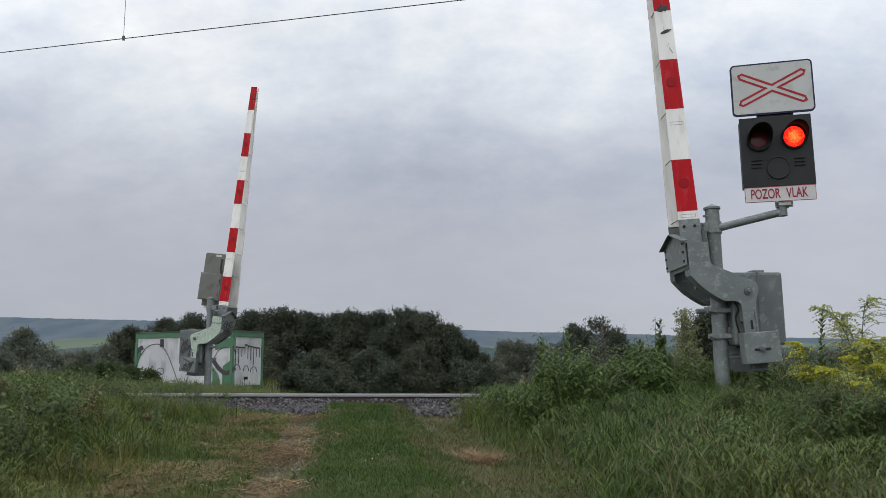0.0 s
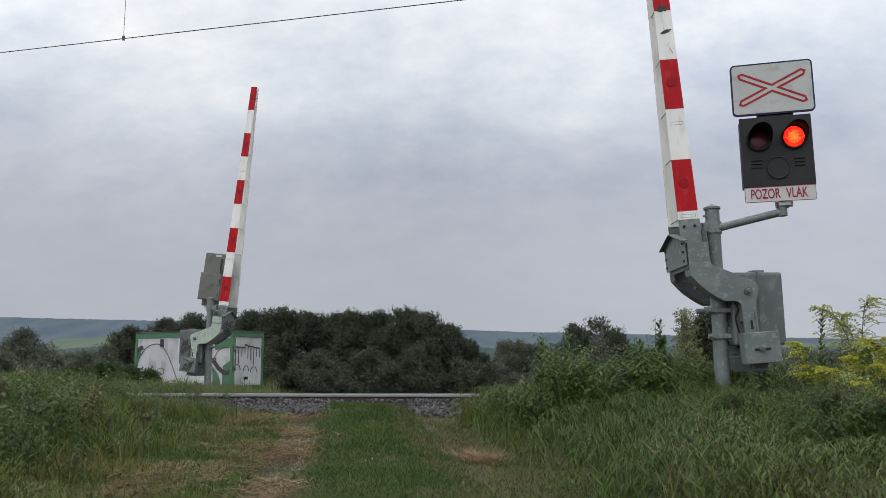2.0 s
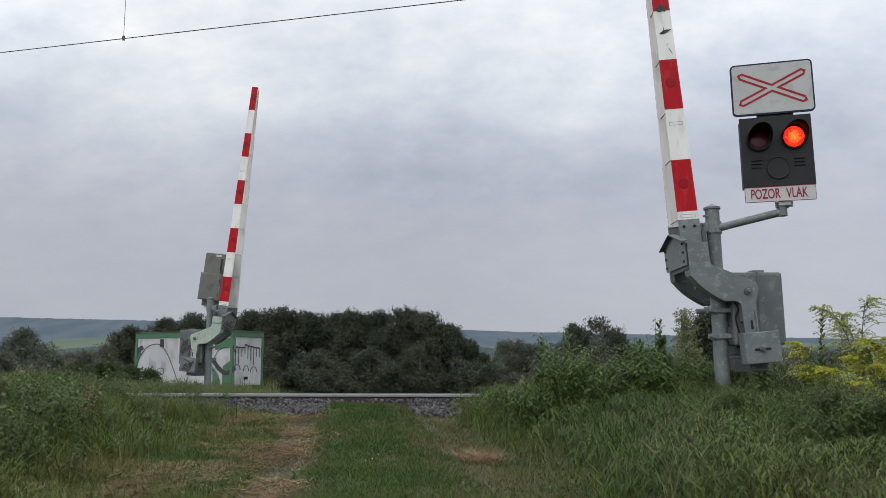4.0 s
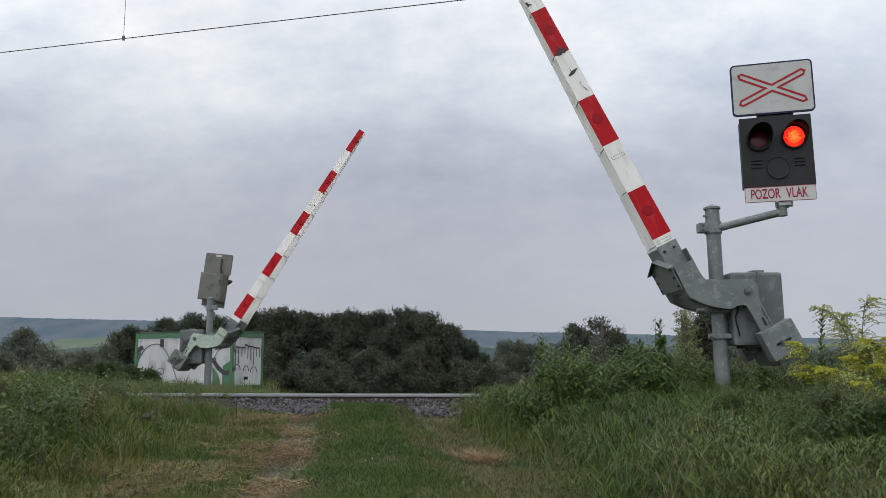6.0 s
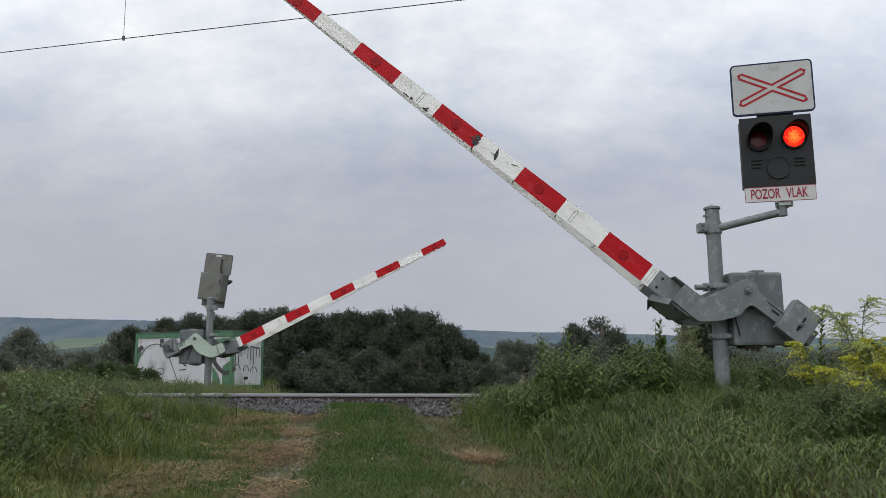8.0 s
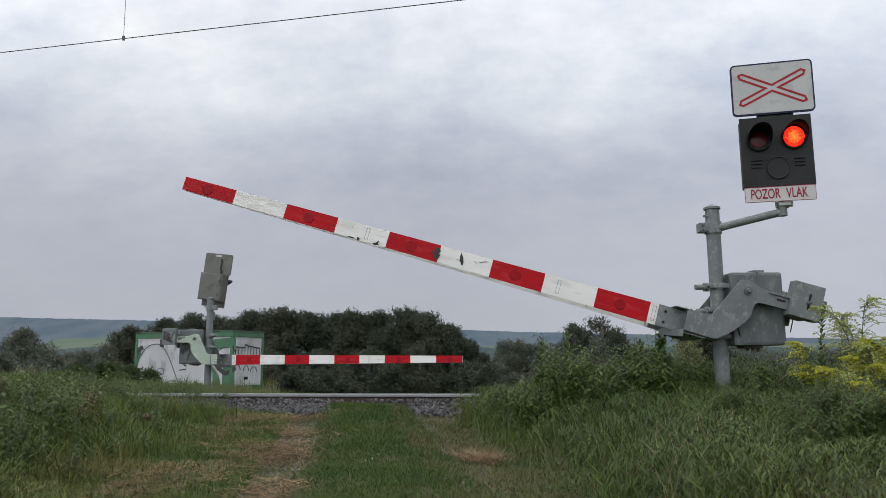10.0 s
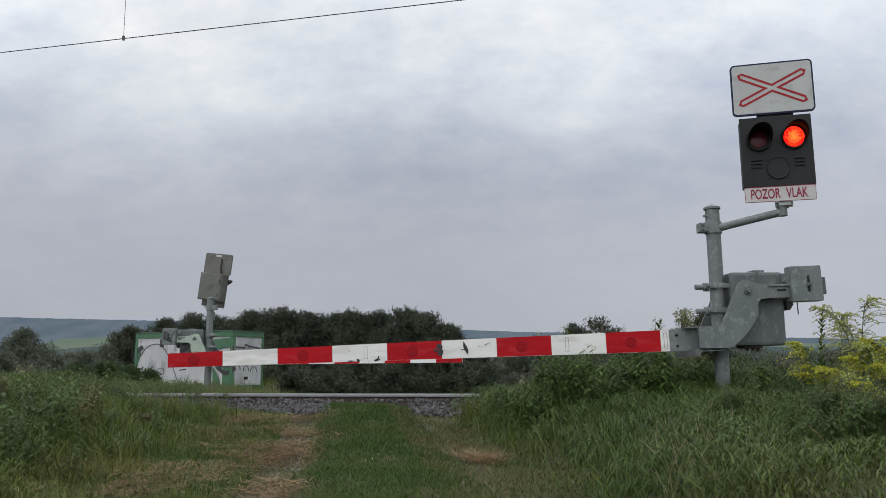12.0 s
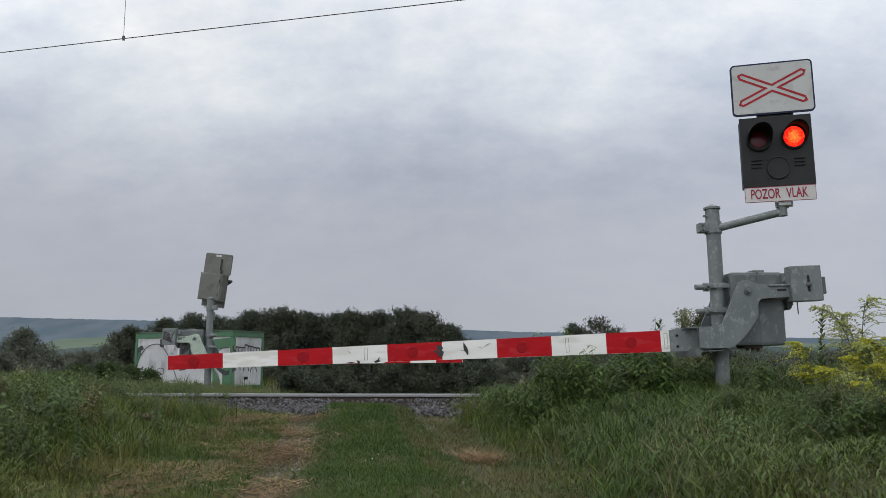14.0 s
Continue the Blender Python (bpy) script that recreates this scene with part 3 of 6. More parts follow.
def barrier_arm(top, marks, side):
    """The moving arm: two curved plates, counterweights, boom socket and boom. Its origin is the pivot."""
    def arm_plate(s):
        bm = bmesh.new()
        y0, y1 = sorted((s * HALF, s * (HALF - 0.016)))
        plate(bm, ARM_OUTLINE, y0, y1)
        # stiffening lip along the lower curve
        lip = ARM_LOW[2:]
        w0, w1 = sorted((s * (HALF - 0.015), s * (HALF - 0.110)))
        rows = [[bm.verts.new((v.x, y, v.y + o)) for y, o in ((w0, 0.0), (w1, 0.0), (w1, 0.006), (w0, 0.006))] for v in lip]
        for p, q in zip(rows, rows[1:]):
            for k in range(4):
                bm.faces.new((p[k], p[(k + 1) % 4], q[(k + 1) % 4], q[k]))
        bm.faces.new(rows[0]), bm.faces.new(list(reversed(rows[-1])))
        bmesh.ops.recalc_face_normals(bm, faces=bm.faces[:])
        return bm
    px, pz = PIVOT
    paint = ARM_SPRAYED if marks else GREY
    arm = part("arm", arm_plate(side), paint, top, "blotched grey-painted steel arm" if not marks else "grey steel arm sprayed with pale green lines", pose(px, 0, pz))
    # darker grey here puts the shade between the two plates into the colour
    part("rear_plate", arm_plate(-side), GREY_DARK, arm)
    # bottom web and end web between the plates
    inner = HALF - 0.017
    bm = bmesh.new()
    box(bm, 0.24, 0.50, -inner, inner, -0.514, -0.504, 0.002)
    box(bm, 0.30, 0.31, -inner, inner, -0.503, -0.33, 0.002)
    part("web", bm, GREY_DARK, arm)
    # gabled hood at the root of the boom: a five-sided face with two roof sheets that overhang it
    bm = bmesh.new()
    face = [(0.280, -HALF - 0.004), (0.515, -HALF - 0.004), (0.605, 0.0), (0.515, HALF + 0.004), (0.280, HALF + 0.004)]
    levels = [[bm.verts.new((u, y, v)) for u, y in face] for v in (-0.531, -0.524)]
    bm.faces.new(levels[0]), bm.faces.new(list(reversed(levels[1])))
    for k in range(5):
        bm.faces.new((levels[0][k], levels[1][k], levels[1][(k + 1) % 5], levels[0][(k + 1) % 5]))
    bmesh.ops.recalc_face_normals(bm, faces=bm.faces[:])
    hood = part("hood", bm, GREY, arm, "gabled grey sheet-steel hood over the root of the boom")
    for s in (1, -1):
        bm = bmesh.new()
        vs = [bm.verts.new((u + o, y, v)) for u, y in ((0.611, 0.0), (0.497, s * (HALF + 0.036))) for o in (0.0, 0.008) for v in (-0.572, -0.505)]
        for k in ((0, 1, 3, 2), (4, 5, 7, 6), (0, 1, 5, 4), (2, 3, 7, 6), (0, 2, 6, 4), (1, 3, 7, 5)):
            bm.faces.new([vs[j] for j in k])
        bmesh.ops.recalc_face_normals(bm, faces=bm.faces[:])
        part("roof_sheet", bm, GREY_DARK, hood)
        for u in (0.32, 0.405, 0.485):
            bm = bmesh.new()
            rod(bm, (u, s * (HALF - 0.03), -0.531), (u, s * (HALF - 0.03), -0.543), 0.011, n=6)
            part("bolt", bm, HOOD, hood)
    # boom socket
    bm = bmesh.new()
    for s in (1, -1):
        f = boom_faces(0.71, side)[s]
        y0, y1 = sorted((f + s * 0.002, f + s * 0.010))
        box(bm, 0.36, 0.722, y0, y1, BOOM_V - 0.101, BOOM_V + 0.100, 0.002)
    y0, y1 = sorted(boom_faces(0.71, side).values())
    box(bm, 0.36, 0.70, y0 + 0.01, y1 - 0.01, BOOM_V + 0.085, BOOM_V + 0.092, 0.001)
    box(bm, 0.34, 0.36, -inner, inner, BOOM_V - 0.08, BOOM_V + 0.10, 0.002)
    plate(bm, [(0.46, BOOM_V + 0.106), (0.60, BOOM_V + 0.104), (0.60, BOOM_V + 0.112), (0.46, BOOM_V + 0.114)], -HALF + 0.02, HALF - 0.02)
    part("socket", bm, GREY, arm)
    for s in (1, -1):
        for z in (-0.055, 0.045):
            bm = bmesh.new()
            f = boom_faces(0.71, side)[s]
            rod(bm, (0.655, f + s * 0.009, BOOM_V + z), (0.655, f + s * 0.022, BOOM_V + z), 0.013, n=6)
            part("bolt", bm, HOOD, arm)
    # pivot bolt
    for s in (1, -1):
        bm = bmesh.new()
        rod(bm, (0, s * (HALF - 0.002), 0), (0, s * (HALF + 0.012), 0), 0.036, n=20)
        rod(bm, (0, s * (HALF + 0.012), 0), (0, s * (HALF + 0.026), 0), 0.024, 0.018, n=6)
        part("pivot_bolt", bm, GREY_DARK, arm)
    # slots in the weight arm
    for s in (1, -1):
        bm = bmesh.new()
        plate(bm, [(p[0] - 0.31, p[1] - 0.005) for p in rounded(0.085, 0.022, 0.010, 3)], *sorted((s * (HALF + 0.001), s * (HALF - 0.004))))
        part("slot", bm, HOOD, arm)
        # raised rib above the slot
        bm = bmesh.new()
        y0, y1 = sorted((s * HALF, s * (HALF + 0.012)))
        box(bm, -0.388, -0.19, y0, y1, 0.030, 0.046, 0.004)
        part("rib", bm, GREY, arm)
    # counterweights
    for s in (1, -1):
        bm = bmesh.new()
        y0, y1 = sorted((s * (HALF - 0.05), s * (HALF + 0.045)))
        box(bm, -0.660, -0.378, y0, y1, -0.120, 0.205, 0.008)
        part("counterweight", bm, GREY, arm, "square grey cast counterweight")
        bm = bmesh.new()
        plate(bm, [(p[0] - 0.535, p[1] + 0.04) for p in rounded(0.022, 0.150, 0.010, 3)], *sorted((s * (HALF + 0.047), s * (HALF + 0.040))))
        part("slot", bm, HOOD, arm)
        bm = bmesh.new()
        rod(bm, (-0.535, s * (HALF + 0.040), 0.03), (-0.535, s * (HALF + 0.075), 0.03), 0.022, n=6)
        rod(bm, (-0.535, s * (HALF + 0.070), 0.03), (-0.535, s * (HALF + 0.095), 0.03), 0.011, n=8)
        part("bolt", bm, GREY_DARK, arm)
    bm = bmesh.new()
    box(bm, -0.735, -0.45, -HALF + 0.06, HALF - 0.02, -0.055, 0.105, 0.01)
    rod(bm, (-0.60, -HALF + 0.03, -0.03), (-0.60, HALF - 0.03, -0.03), 0.03, n=10)
    part("inner_weight", bm, GREY_DARK, arm)
    bm = bmesh.new()
    rod(bm, (-0.57, 0.02, -0.06), (-0.57, 0.02, -0.22), 0.005, n=8)
    part("stay_rod", bm, GREY_DARK, arm)
    bm = bmesh.new()
    box(bm, -0.47, -0.31, -0.10, 0.10, -0.165, -0.105, 0.008)
    box(bm, -0.445, -0.41, -0.12, 0.12, -0.18, -0.09, 0.006)
    part("buffer", bm, GREY_DARK, arm)
    # the boom
    for i in range(len(SEGMENTS) - 1):
        boom_segment(i, arm, side)
    for i in range(1, 10, 2):
        u = (SEGMENTS[i] + SEGMENTS[i + 1]) / 2 + 0.02
        h, d = boom_half(u)
        for s in (1, -1):
            bm = bmesh.new()
            f = boom_faces(u, side)[s]
            rod(bm, (u, f - s * 0.002, BOOM_V), (u, f + s * 0.004, BOOM_V), 0.055, 0.050, n=24)
            part("reflector", bm, RED_LENS, arm, "round dark red reflector")
    for u in (0.740, 1.330, 1.800, 2.330, 2.850, 3.350, 3.900):
        h, d = boom_half(u)
        bm = bmesh.new()
        y0, y1 = sorted(boom_faces(u, side).values())
        rod(bm, (u, y0 + 0.004, BOOM_V - h + 0.03), (u, y1 - 0.004, BOOM_V - h + 0.03), 0.006, n=8)
        rod(bm, (u, y0 + 0.004, BOOM_V + h - 0.03), (u, y1 - 0.004, BOOM_V + h - 0.03), 0.006, n=8)
        part("spacer", bm, GALV, arm, "steel spacer between the two sheets")
    # outlined plates on some white stripes
    for u in (0.756, 1.665, 3.52):
        h, d = boom_half(u)
        for s in (1, -1):
            bm = bmesh.new()
            w, hh, t = 0.032, 0.090, 0.003
            f = boom_faces(u, side)[s]
            y0, y1 = sorted((f + s * 0.0012, f - s * 0.001))
            for x0, x1, z0, z1 in ((-w / 2, -w / 2 + t, -hh, hh), (w / 2 - t, w / 2, -hh, hh), (-w / 2, w / 2, hh - t, hh), (-w / 2, w / 2, -hh, -hh + t)):
                box(bm, u + x0, u + x1, y0, y1, BOOM_V + z0 * h / 0.125, BOOM_V + z1 * h / 0.125)
            part("clip", bm, GREY_DARK, arm, "thin outlined fixing clip")
    return arm


def tears(arm):
    """Torn, blackened spots in the reflective sheet."""
    rng = random.Random(4)
    for u, v, w, h, a in ((2.845, 0.040, 0.075, 0.080, -15), (2.835, -0.035, 0.060, 0.090, 20), (2.870, -0.010, 0.060, 0.030, 10), (2.600, 0.005, 0.036, 0.145, -20), (3.590, -0.090, 0.034, 0.050, -30), (3.420, -0.094, 0.085, 0.028, -8), (3.405, -0.070, 0.020, 0.050, 25), (2.40, 0.050, 0.075, 0.005, -25), (2.47, 0.020, 0.055, 0.004, 30), (3.67, 0.030, 0.050, 0.005, 40),
                          (3.66, -0.094, 0.10, 0.012, 0), (2.62, -0.010, 0.10, 0.006, 5)):
        half, d = boom_half(u)
        k = 11
        pts = []
        for j in range(k):
            r = rng.uniform(0.55, 1.0)
            x, z = math.cos(2 * math.pi * j / k) * w / 2 * r, math.sin(2 * math.pi * j / k) * h / 2 * r
            ca, sa = math.cos(radians(a)), math.sin(radians(a))
            pts.append((u + x * ca - z * sa, BOOM_V + v * 0.75 + x * sa + z * ca))
        bm = bmesh.new()
        plate(bm, pts, 0.104, 0.109)
        part("tear", bm, SPRAY, arm, "torn blackened spot")


def letters(words, size, mat, parent, at, name="lettering", bold=0.0):
    cu = bpy.data.curves.new(name, "FONT")
    cu.body, cu.size, cu.align_x, cu.align_y, cu.extrude, cu.offset = words, size, "CENTER", "CENTER", 0.0015, bold
    tmp = new(name, cu)
    bpy.context.view_layer.update()
    me = bpy.data.meshes.new_from_object(tmp.evaluated_get(bpy.context.evaluated_depsgraph_get()))
    bpy.data.objects.remove(tmp)
    me.materials.clear()
    me.materials.append(mat)
    ob = new(name, me)
    ob.parent, ob.matrix_basis = parent, at
    return ob


def cross_arm(bm, length, w, rim, angle, y0, y1, cz):
    """A hollow bar with pointed ends whose rims stop where the other bar crosses it."""
    ca, sa = math.cos(radians(angle)), math.sin(radians(angle))
    lean = 2 * radians(angle)
    o, i = w / 2, w / 2 - rim

    def strip(pts):
        lo, hi = ([bm.verts.new((x * ca - z * sa, y, x * sa + z * ca + cz)) for x, z in pts] for y in (y0, y1))
        bm.faces.new(lo), bm.faces.new(list(reversed(hi)))
        for k in range(len(pts)):
            j = (k + 1) % len(pts)
            bm.faces.new((lo[k], hi[k], hi[j], lo[j]))

    def meets(z, edge):
        return (edge - z * math.cos(lean)) / math.sin(lean)
    e = length / 2
    for s in (1, -1):
        for t in (1, -1):
            way = t if angle > 0 else -t
            strip([(meets(s * o, way * o), s * o), (t * (e - o), s * o), (t * (e - o - 0.3 * rim), s * i), (meets(s * i, way * i), s * i)])
        strip([(s * (e - o), o), (s * e, 0), (s * (e - o), -o), (s * (e - o - 0.3 * rim), -i), (s * (e - 1.4 * rim), 0), (s * (e - o - 0.3 * rim), i)])
    bmesh.ops.recalc_face_normals(bm, faces=bm.faces[:])


LENS = {}


def signal_unit(top, at, key):
    """Black signal box with two red lamps, the cross sign above and the lettered plate below; it faces +y."""
    bm = bmesh.new()
    box(bm, -0.335, 0.335, -0.10, 0.055, -0.335, 0.335, 0.012)
    box(bm, -0.345, 0.345, 0.040, 0.060, -0.342, 0.345, 0.006)
    unit = part("signal_box", bm, [BLACK] if key == "near" else [SIGN_BACK], top, "black steel signal box with two round red lamps", at)
    f = 0.061
    # louvres and the round blanking cover
    for sx in (-1, 1):
        for k in range(3):
            bm = bmesh.new()
            z = -0.085 - 0.035 * k
            box(bm, sx * 0.205 - 0.05, sx * 0.205 + 0.05, f, f + 0.012, z, z + 0.012, 0.003)
            part("louvre", bm, BLACK, unit)
    bm = bmesh.new()
    tube(bm, [(0.105 * math.cos(a), f + 0.004, -0.165 + 0.105 * math.sin(a)) for a in np.linspace(0, 2 * math.pi, 33)], 0.008, 6)
    part("cover_ring", bm, BLACK, unit)
    bm = bmesh.new()
    rod(bm, (0, f - 0.001, -0.165), (0, f + 0.006, -0.165), 0.098, n=32)
    part("blank_cover", bm, BLACK, unit)
    for k in range(4):
        a = radians(45 + 90 * k)
        bm = bmesh.new()
        rod(bm, (0.128 * math.cos(a), f, -0.165 + 0.128 * math.sin(a)), (0.128 * math.cos(a), f + 0.01, -0.165 + 0.128 * math.sin(a)), 0.010, n=6)
        part("bolt", bm, BLACK, unit)
    for side, gm in ((1, GLOW_A), (-1, GLOW_B)):
        cx, cz = side * 0.168, 0.128
        bm = bmesh.new()
        tube(bm, [(cx + 0.113 * math.cos(a), f + 0.010, cz + 0.113 * math.sin(a)) for a in np.linspace(0, 2 * math.pi, 33)], 0.013, 6)
        part("lens_rim", bm, HOOD, unit)
        bm = bmesh.new()
        rod(bm, (cx, f - 0.02, cz), (cx, f - 0.006, cz), 0.106, 0.104, n=40)
        rod(bm, (cx, f - 0.006, cz), (cx, f + 0.001, cz), 0.104, 0.075, n=40)
        rod(bm, (cx, f + 0.001, cz), (cx, f + 0.004, cz), 0.075, 0.035, n=40)
        part("lens", bm, LENS_OFF, unit, "dark red unlit lens glass")
        # visor: a sloping half tube
        bm = bmesh.new()
        rows = []
        for r in (0.116, 0.122):
            row = []
            for a in np.linspace(radians(-28), radians(208), 25):
                reach = 0.050 + 0.215 * max(0.0, math.sin(a) * 0.75 + 0.25)
                row.append((bm.verts.new((cx + r * math.cos(a), f, cz + r * math.sin(a))), bm.verts.new((cx + r * math.cos(a), f + reach, cz + r * math.sin(a) - 0.10 * reach))))
            rows.append(row)
        for i in range(24):
            for row in rows:
                bm.faces.new((row[i][0], row[i + 1][0], row[i + 1][1], row[i][1]))
            bm.faces.new((rows[0][i][1], rows[0][i + 1][1], rows[1][i + 1][1], rows[1][i][1]))
        for e in (0, 24):
            bm.faces.new((rows[0][e][0], rows[0][e][1], rows[1][e][1], rows[1][e][0]))
        bmesh.ops.recalc_face_normals(bm, faces=bm.faces[:])
        part("visor", bm, HOOD, unit, "short black visor over the lamp", smooth=True)
        # the lit insert, pushed forward through the lens when the lamp is on
        bm = bmesh.new()
        rod(bm, (0, -0.004, 0), (0, 0.004, 0), 0.105, 0.098, n=40)
        g = part("lit_lens", bm, gm, unit, "glowing red lamp glass", pose(cx, f - 0.05, cz))
        LENS[(key, side)] = (g, cx, f, cz)
    # lettered plate below
    bm = bmesh.new()
    plate(bm, [(x, z - 0.415) for x, z in rounded(0.672, 0.145, 0.006, 2)], 0.045, 0.062)
    part("name_plate", bm, PLATE if key == "near" else SIGN_BACK, unit, "white plate lettered in dark red")
    bm = bmesh.new()
    for x0, x1, z0, z1 in ((-0.336, 0.336, -0.347, -0.342), (-0.336, 0.336, -0.4875, -0.4845), (-0.336, -0.333, -0.4845, -0.347), (0.333, 0.336, -0.4845, -0.347)):
        box(bm, x0, x1, 0.0622, 0.0645, z0, z1)
    part("plate_border", bm, TEXT_RED, unit)
    if key == "near":
        for word, wx in (("POZOR", 0.142), ("VLAK", -0.158)):
            letters(word, 0.134, TEXT_RED, unit, pose(wx, 0.0645, -0.416, 90, 0, 180) @ Matrix.Diagonal((0.62, 1.0, 1.0, 1.0)), bold=0.0012)
    # cross sign above
    cz = 0.632 if key == "near" else 0.580
    bm = bmesh.new()
    plate(bm, [(x, z + cz) for x, z in rounded(0.800, 0.520, 0.045)], 0.030, 0.050)
    part("sign_panel", bm, NAVY if key == "near" else SIGN_BACK, unit, "rectangular sign panel with a dark rim" if key == "near" else "dull grey back of the sign panel")
    bm = bmesh.new()
    plate(bm, [(x, z + cz) for x, z in rounded(0.768, 0.488, 0.032)], 0.048, 0.0535)
    part("sign_face", bm, SIGN, unit, "weathered pale grey sign face")
    for ang, L in ((24.5, 0.735), (-24.5, 0.735)):
        bm = bmesh.new()
        cross_arm(bm, L, 0.074, 0.021, ang, 0.0530, 0.0560 if ang > 0 else 0.0556, cz)
        part("cross_arm", bm, SIGN_RED, unit, "hollow red arm of the warning cross")
    bm = bmesh.new()
    box(bm, -0.19, 0.16, -0.02, 0.028, 0.335, 0.42, 0.004)
    box(bm, -0.15, 0.12, -0.012, 0.026, 0.42, 0.72, 0.004)
    part("bracket", bm, BLACK if key == "near" else SIGN_BACK, unit)
    if key == "far":
        bm = bmesh.new()
        box(bm, -0.31, 0.31, -0.112, -0.10, -0.31, 0.31, 0.006)
        part("rear_door", bm, SIGN_BACK, unit, "closed grey rear door of the box")
        for z in (0.17, -0.17):
            bm = bmesh.new()
            box(bm, 0.235, 0.270, -0.135, -0.112, z - 0.035, z + 0.035, 0.006)
            part("latch", bm, GREY_DARK, unit)
        bm = bmesh.new()
        plate(bm, [(x + 0.0, z + 0.785) for x, z in rounded(0.17, 0.05, 0.006, 2)], 0.0275, 0.0298)
        part("sticker", bm, PLATE, unit, "small white sticker")
    bm = bmesh.new()
    box(bm, -0.10, 0.02, -0.10, 0.05, -0.53, -0.485, 0.008)
    for x in (-0.11, 0.03):
        rod(bm, (x, 0.0, -0.535), (x, 0.0, -0.485), 0.016, n=6)
    part("foot_clamp", bm, GALV, unit)
    return unit


def level_crossing_barrier(at, signal_at, elbow, key):
    top = new("level_crossing_barrier")
    top.matrix_basis = at
    # mast with its foot
    bm = bmesh.new()
    rod(bm, (0, 0, 0.0), (0, 0, 1.79), 0.068, 0.066, n=28)
    part("mast", bm, GREY, top, "round grey-painted steel mast", smooth=False)
    bm = bmesh.new()
    rod(bm, (0, 0, 1.785), (0, 0, 1.805), 0.078, n=28)
    rod(bm, (0, 0, 1.805), (0, 0, 1.835), 0.074, 0.012, n=28)
    part("mast_cap", bm, GREY, top)
    bm = bmesh.new()
    rod(bm, (0, 0, -0.10), (0, 0, 0.075), 0.10, n=24)
    box(bm, -0.16, 0.16, -0.16, 0.16, -0.12, 0.02, 0.01)
    part("foot", bm, GREY_DARK, top, "dark flanged mast foot")
    for sx in (-1, 1):
        for sy in (-1, 1):
            bm = bmesh.new()
            rod(bm, (sx * 0.125, sy * 0.125, 0.02), (sx * 0.125, sy * 0.125, 0.07), 0.016, n=6)
            part("anchor_bolt", bm, GREY_DARK, top)
    bm = bmesh.new()
    box(bm, -0.30, 0.30, -0.30, 0.30, -0.60, -0.122, 0.02)
    part("foundation", bm, CONCRETE, top, "concrete footing in the grass")
    # clamps that hold the mechanism to the mast
    for z, pipe in ((0.575, 0), (0.815, 1), (1.045, 1)):
        bm = bmesh.new()
        rod(bm, (0, 0, z - 0.03), (0, 0, z + 0.03), 0.080, n=24)
        box(bm, -0.13, 0.13, 0.055, 0.085, z - 0.022, z + 0.022, 0.005)
        rod(bm, (0.105, 0.03, z), (0.105, 0.12, z), 0.013, n=6)
        rod(bm, (-0.105, 0.03, z), (-0.105, 0.12, z), 0.013, n=6)
        part("clamp", bm, GREY, top)
        if pipe:
            bm = bmesh.new()
            rod(bm, (0.05, -0.06, z), (0.185, -0.06, z), 0.026, n=14)
            rod(bm, (0.06, -0.06, z), (0.105, -0.06, z), 0.042, n=14)
            part("spindle", bm, GREY, top)
    # mechanism housing
    bm = bmesh.new()
    box(bm, -0.570, -0.085, -0.125, 0.125, 0.485, 1.165, 0.028)
    body = part("mechanism_housing", bm, GREY_DARK, top, "grey sheet-steel drive housing")
    bm = bmesh.new()
    box(bm, -0.345, -0.330, -0.128, 0.128, 0.49, 1.168, 0.002)
    part("seam", bm, GREY_DARK, body)
    bm = bmesh.new()
    box(bm, -0.42, -0.31, -0.05, 0.09, 1.160, 1.188, 0.008)
    part("lid_catch", bm, GREY, body)
    bm = bmesh.new()
    box(bm, -0.36, -0.18, -0.09, 0.09, 0.462, 0.488, 0.01)
    part("gland_plate", bm, RUST, body)
    for x in (-0.33, -0.28, -0.23):
        bm = bmesh.new()
        rod(bm, (x, 0.05, 0.44), (x, 0.05, 0.47), 0.018, n=8)
        part("cable_gland", bm, RUST, body)
    bm = bmesh.new()
    tube(bm, curve_through([(-0.115, 0.128, 0.98), (-0.10, 0.14, 0.90), (-0.135, 0.145, 0.82), (-0.105, 0.14, 0.74), (-0.13, 0.13, 0.62), (-0.16, 0.10, 0.50)], 5), 0.008, 6)
    part("cable", bm, HOOD, body, "loose black cable")
    # bracket arm to the signal
    bm = bmesh.new()
    sx, sy, sz = elbow
    tube(bm, [(0.0, 0.04, 1.590), (sx * 0.5, sy * 0.5, 1.590 + (sz - 1.590) * 0.52), (sx, sy, sz)], 0.037, 14)
    rod(bm, (sx, sy, sz - 0.040), (sx, sy, signal_at.translation.z - 0.52), 0.044, n=16)
    part("signal_arm", bm, GREY, top, "bent tubular arm that carries the signal")
    bm = bmesh.new()
    rod(bm, (0, 0, 1.55), (0, 0, 1.66), 0.080, n=24)
    box(bm, 0.05, 0.145, -0.05, 0.05, 1.56, 1.65, 0.006)
    rod(bm, (0.11, -0.02, 1.585), (0.11, 0.085, 1.585), 0.012, n=6)
    rod(bm, (0.11, -0.02, 1.628), (0.11, 0.085, 1.628), 0.012, n=6)
    rod(bm, (0.06, 0.03, 1.715), (0.10, 0.03, 1.715), 0.012, n=6)
    part("arm_clamp", bm, GREY, top)
    signal_unit(top, signal_at, key)
    arm = barrier_arm(top, key == "far", 1 if key == "near" else -1)
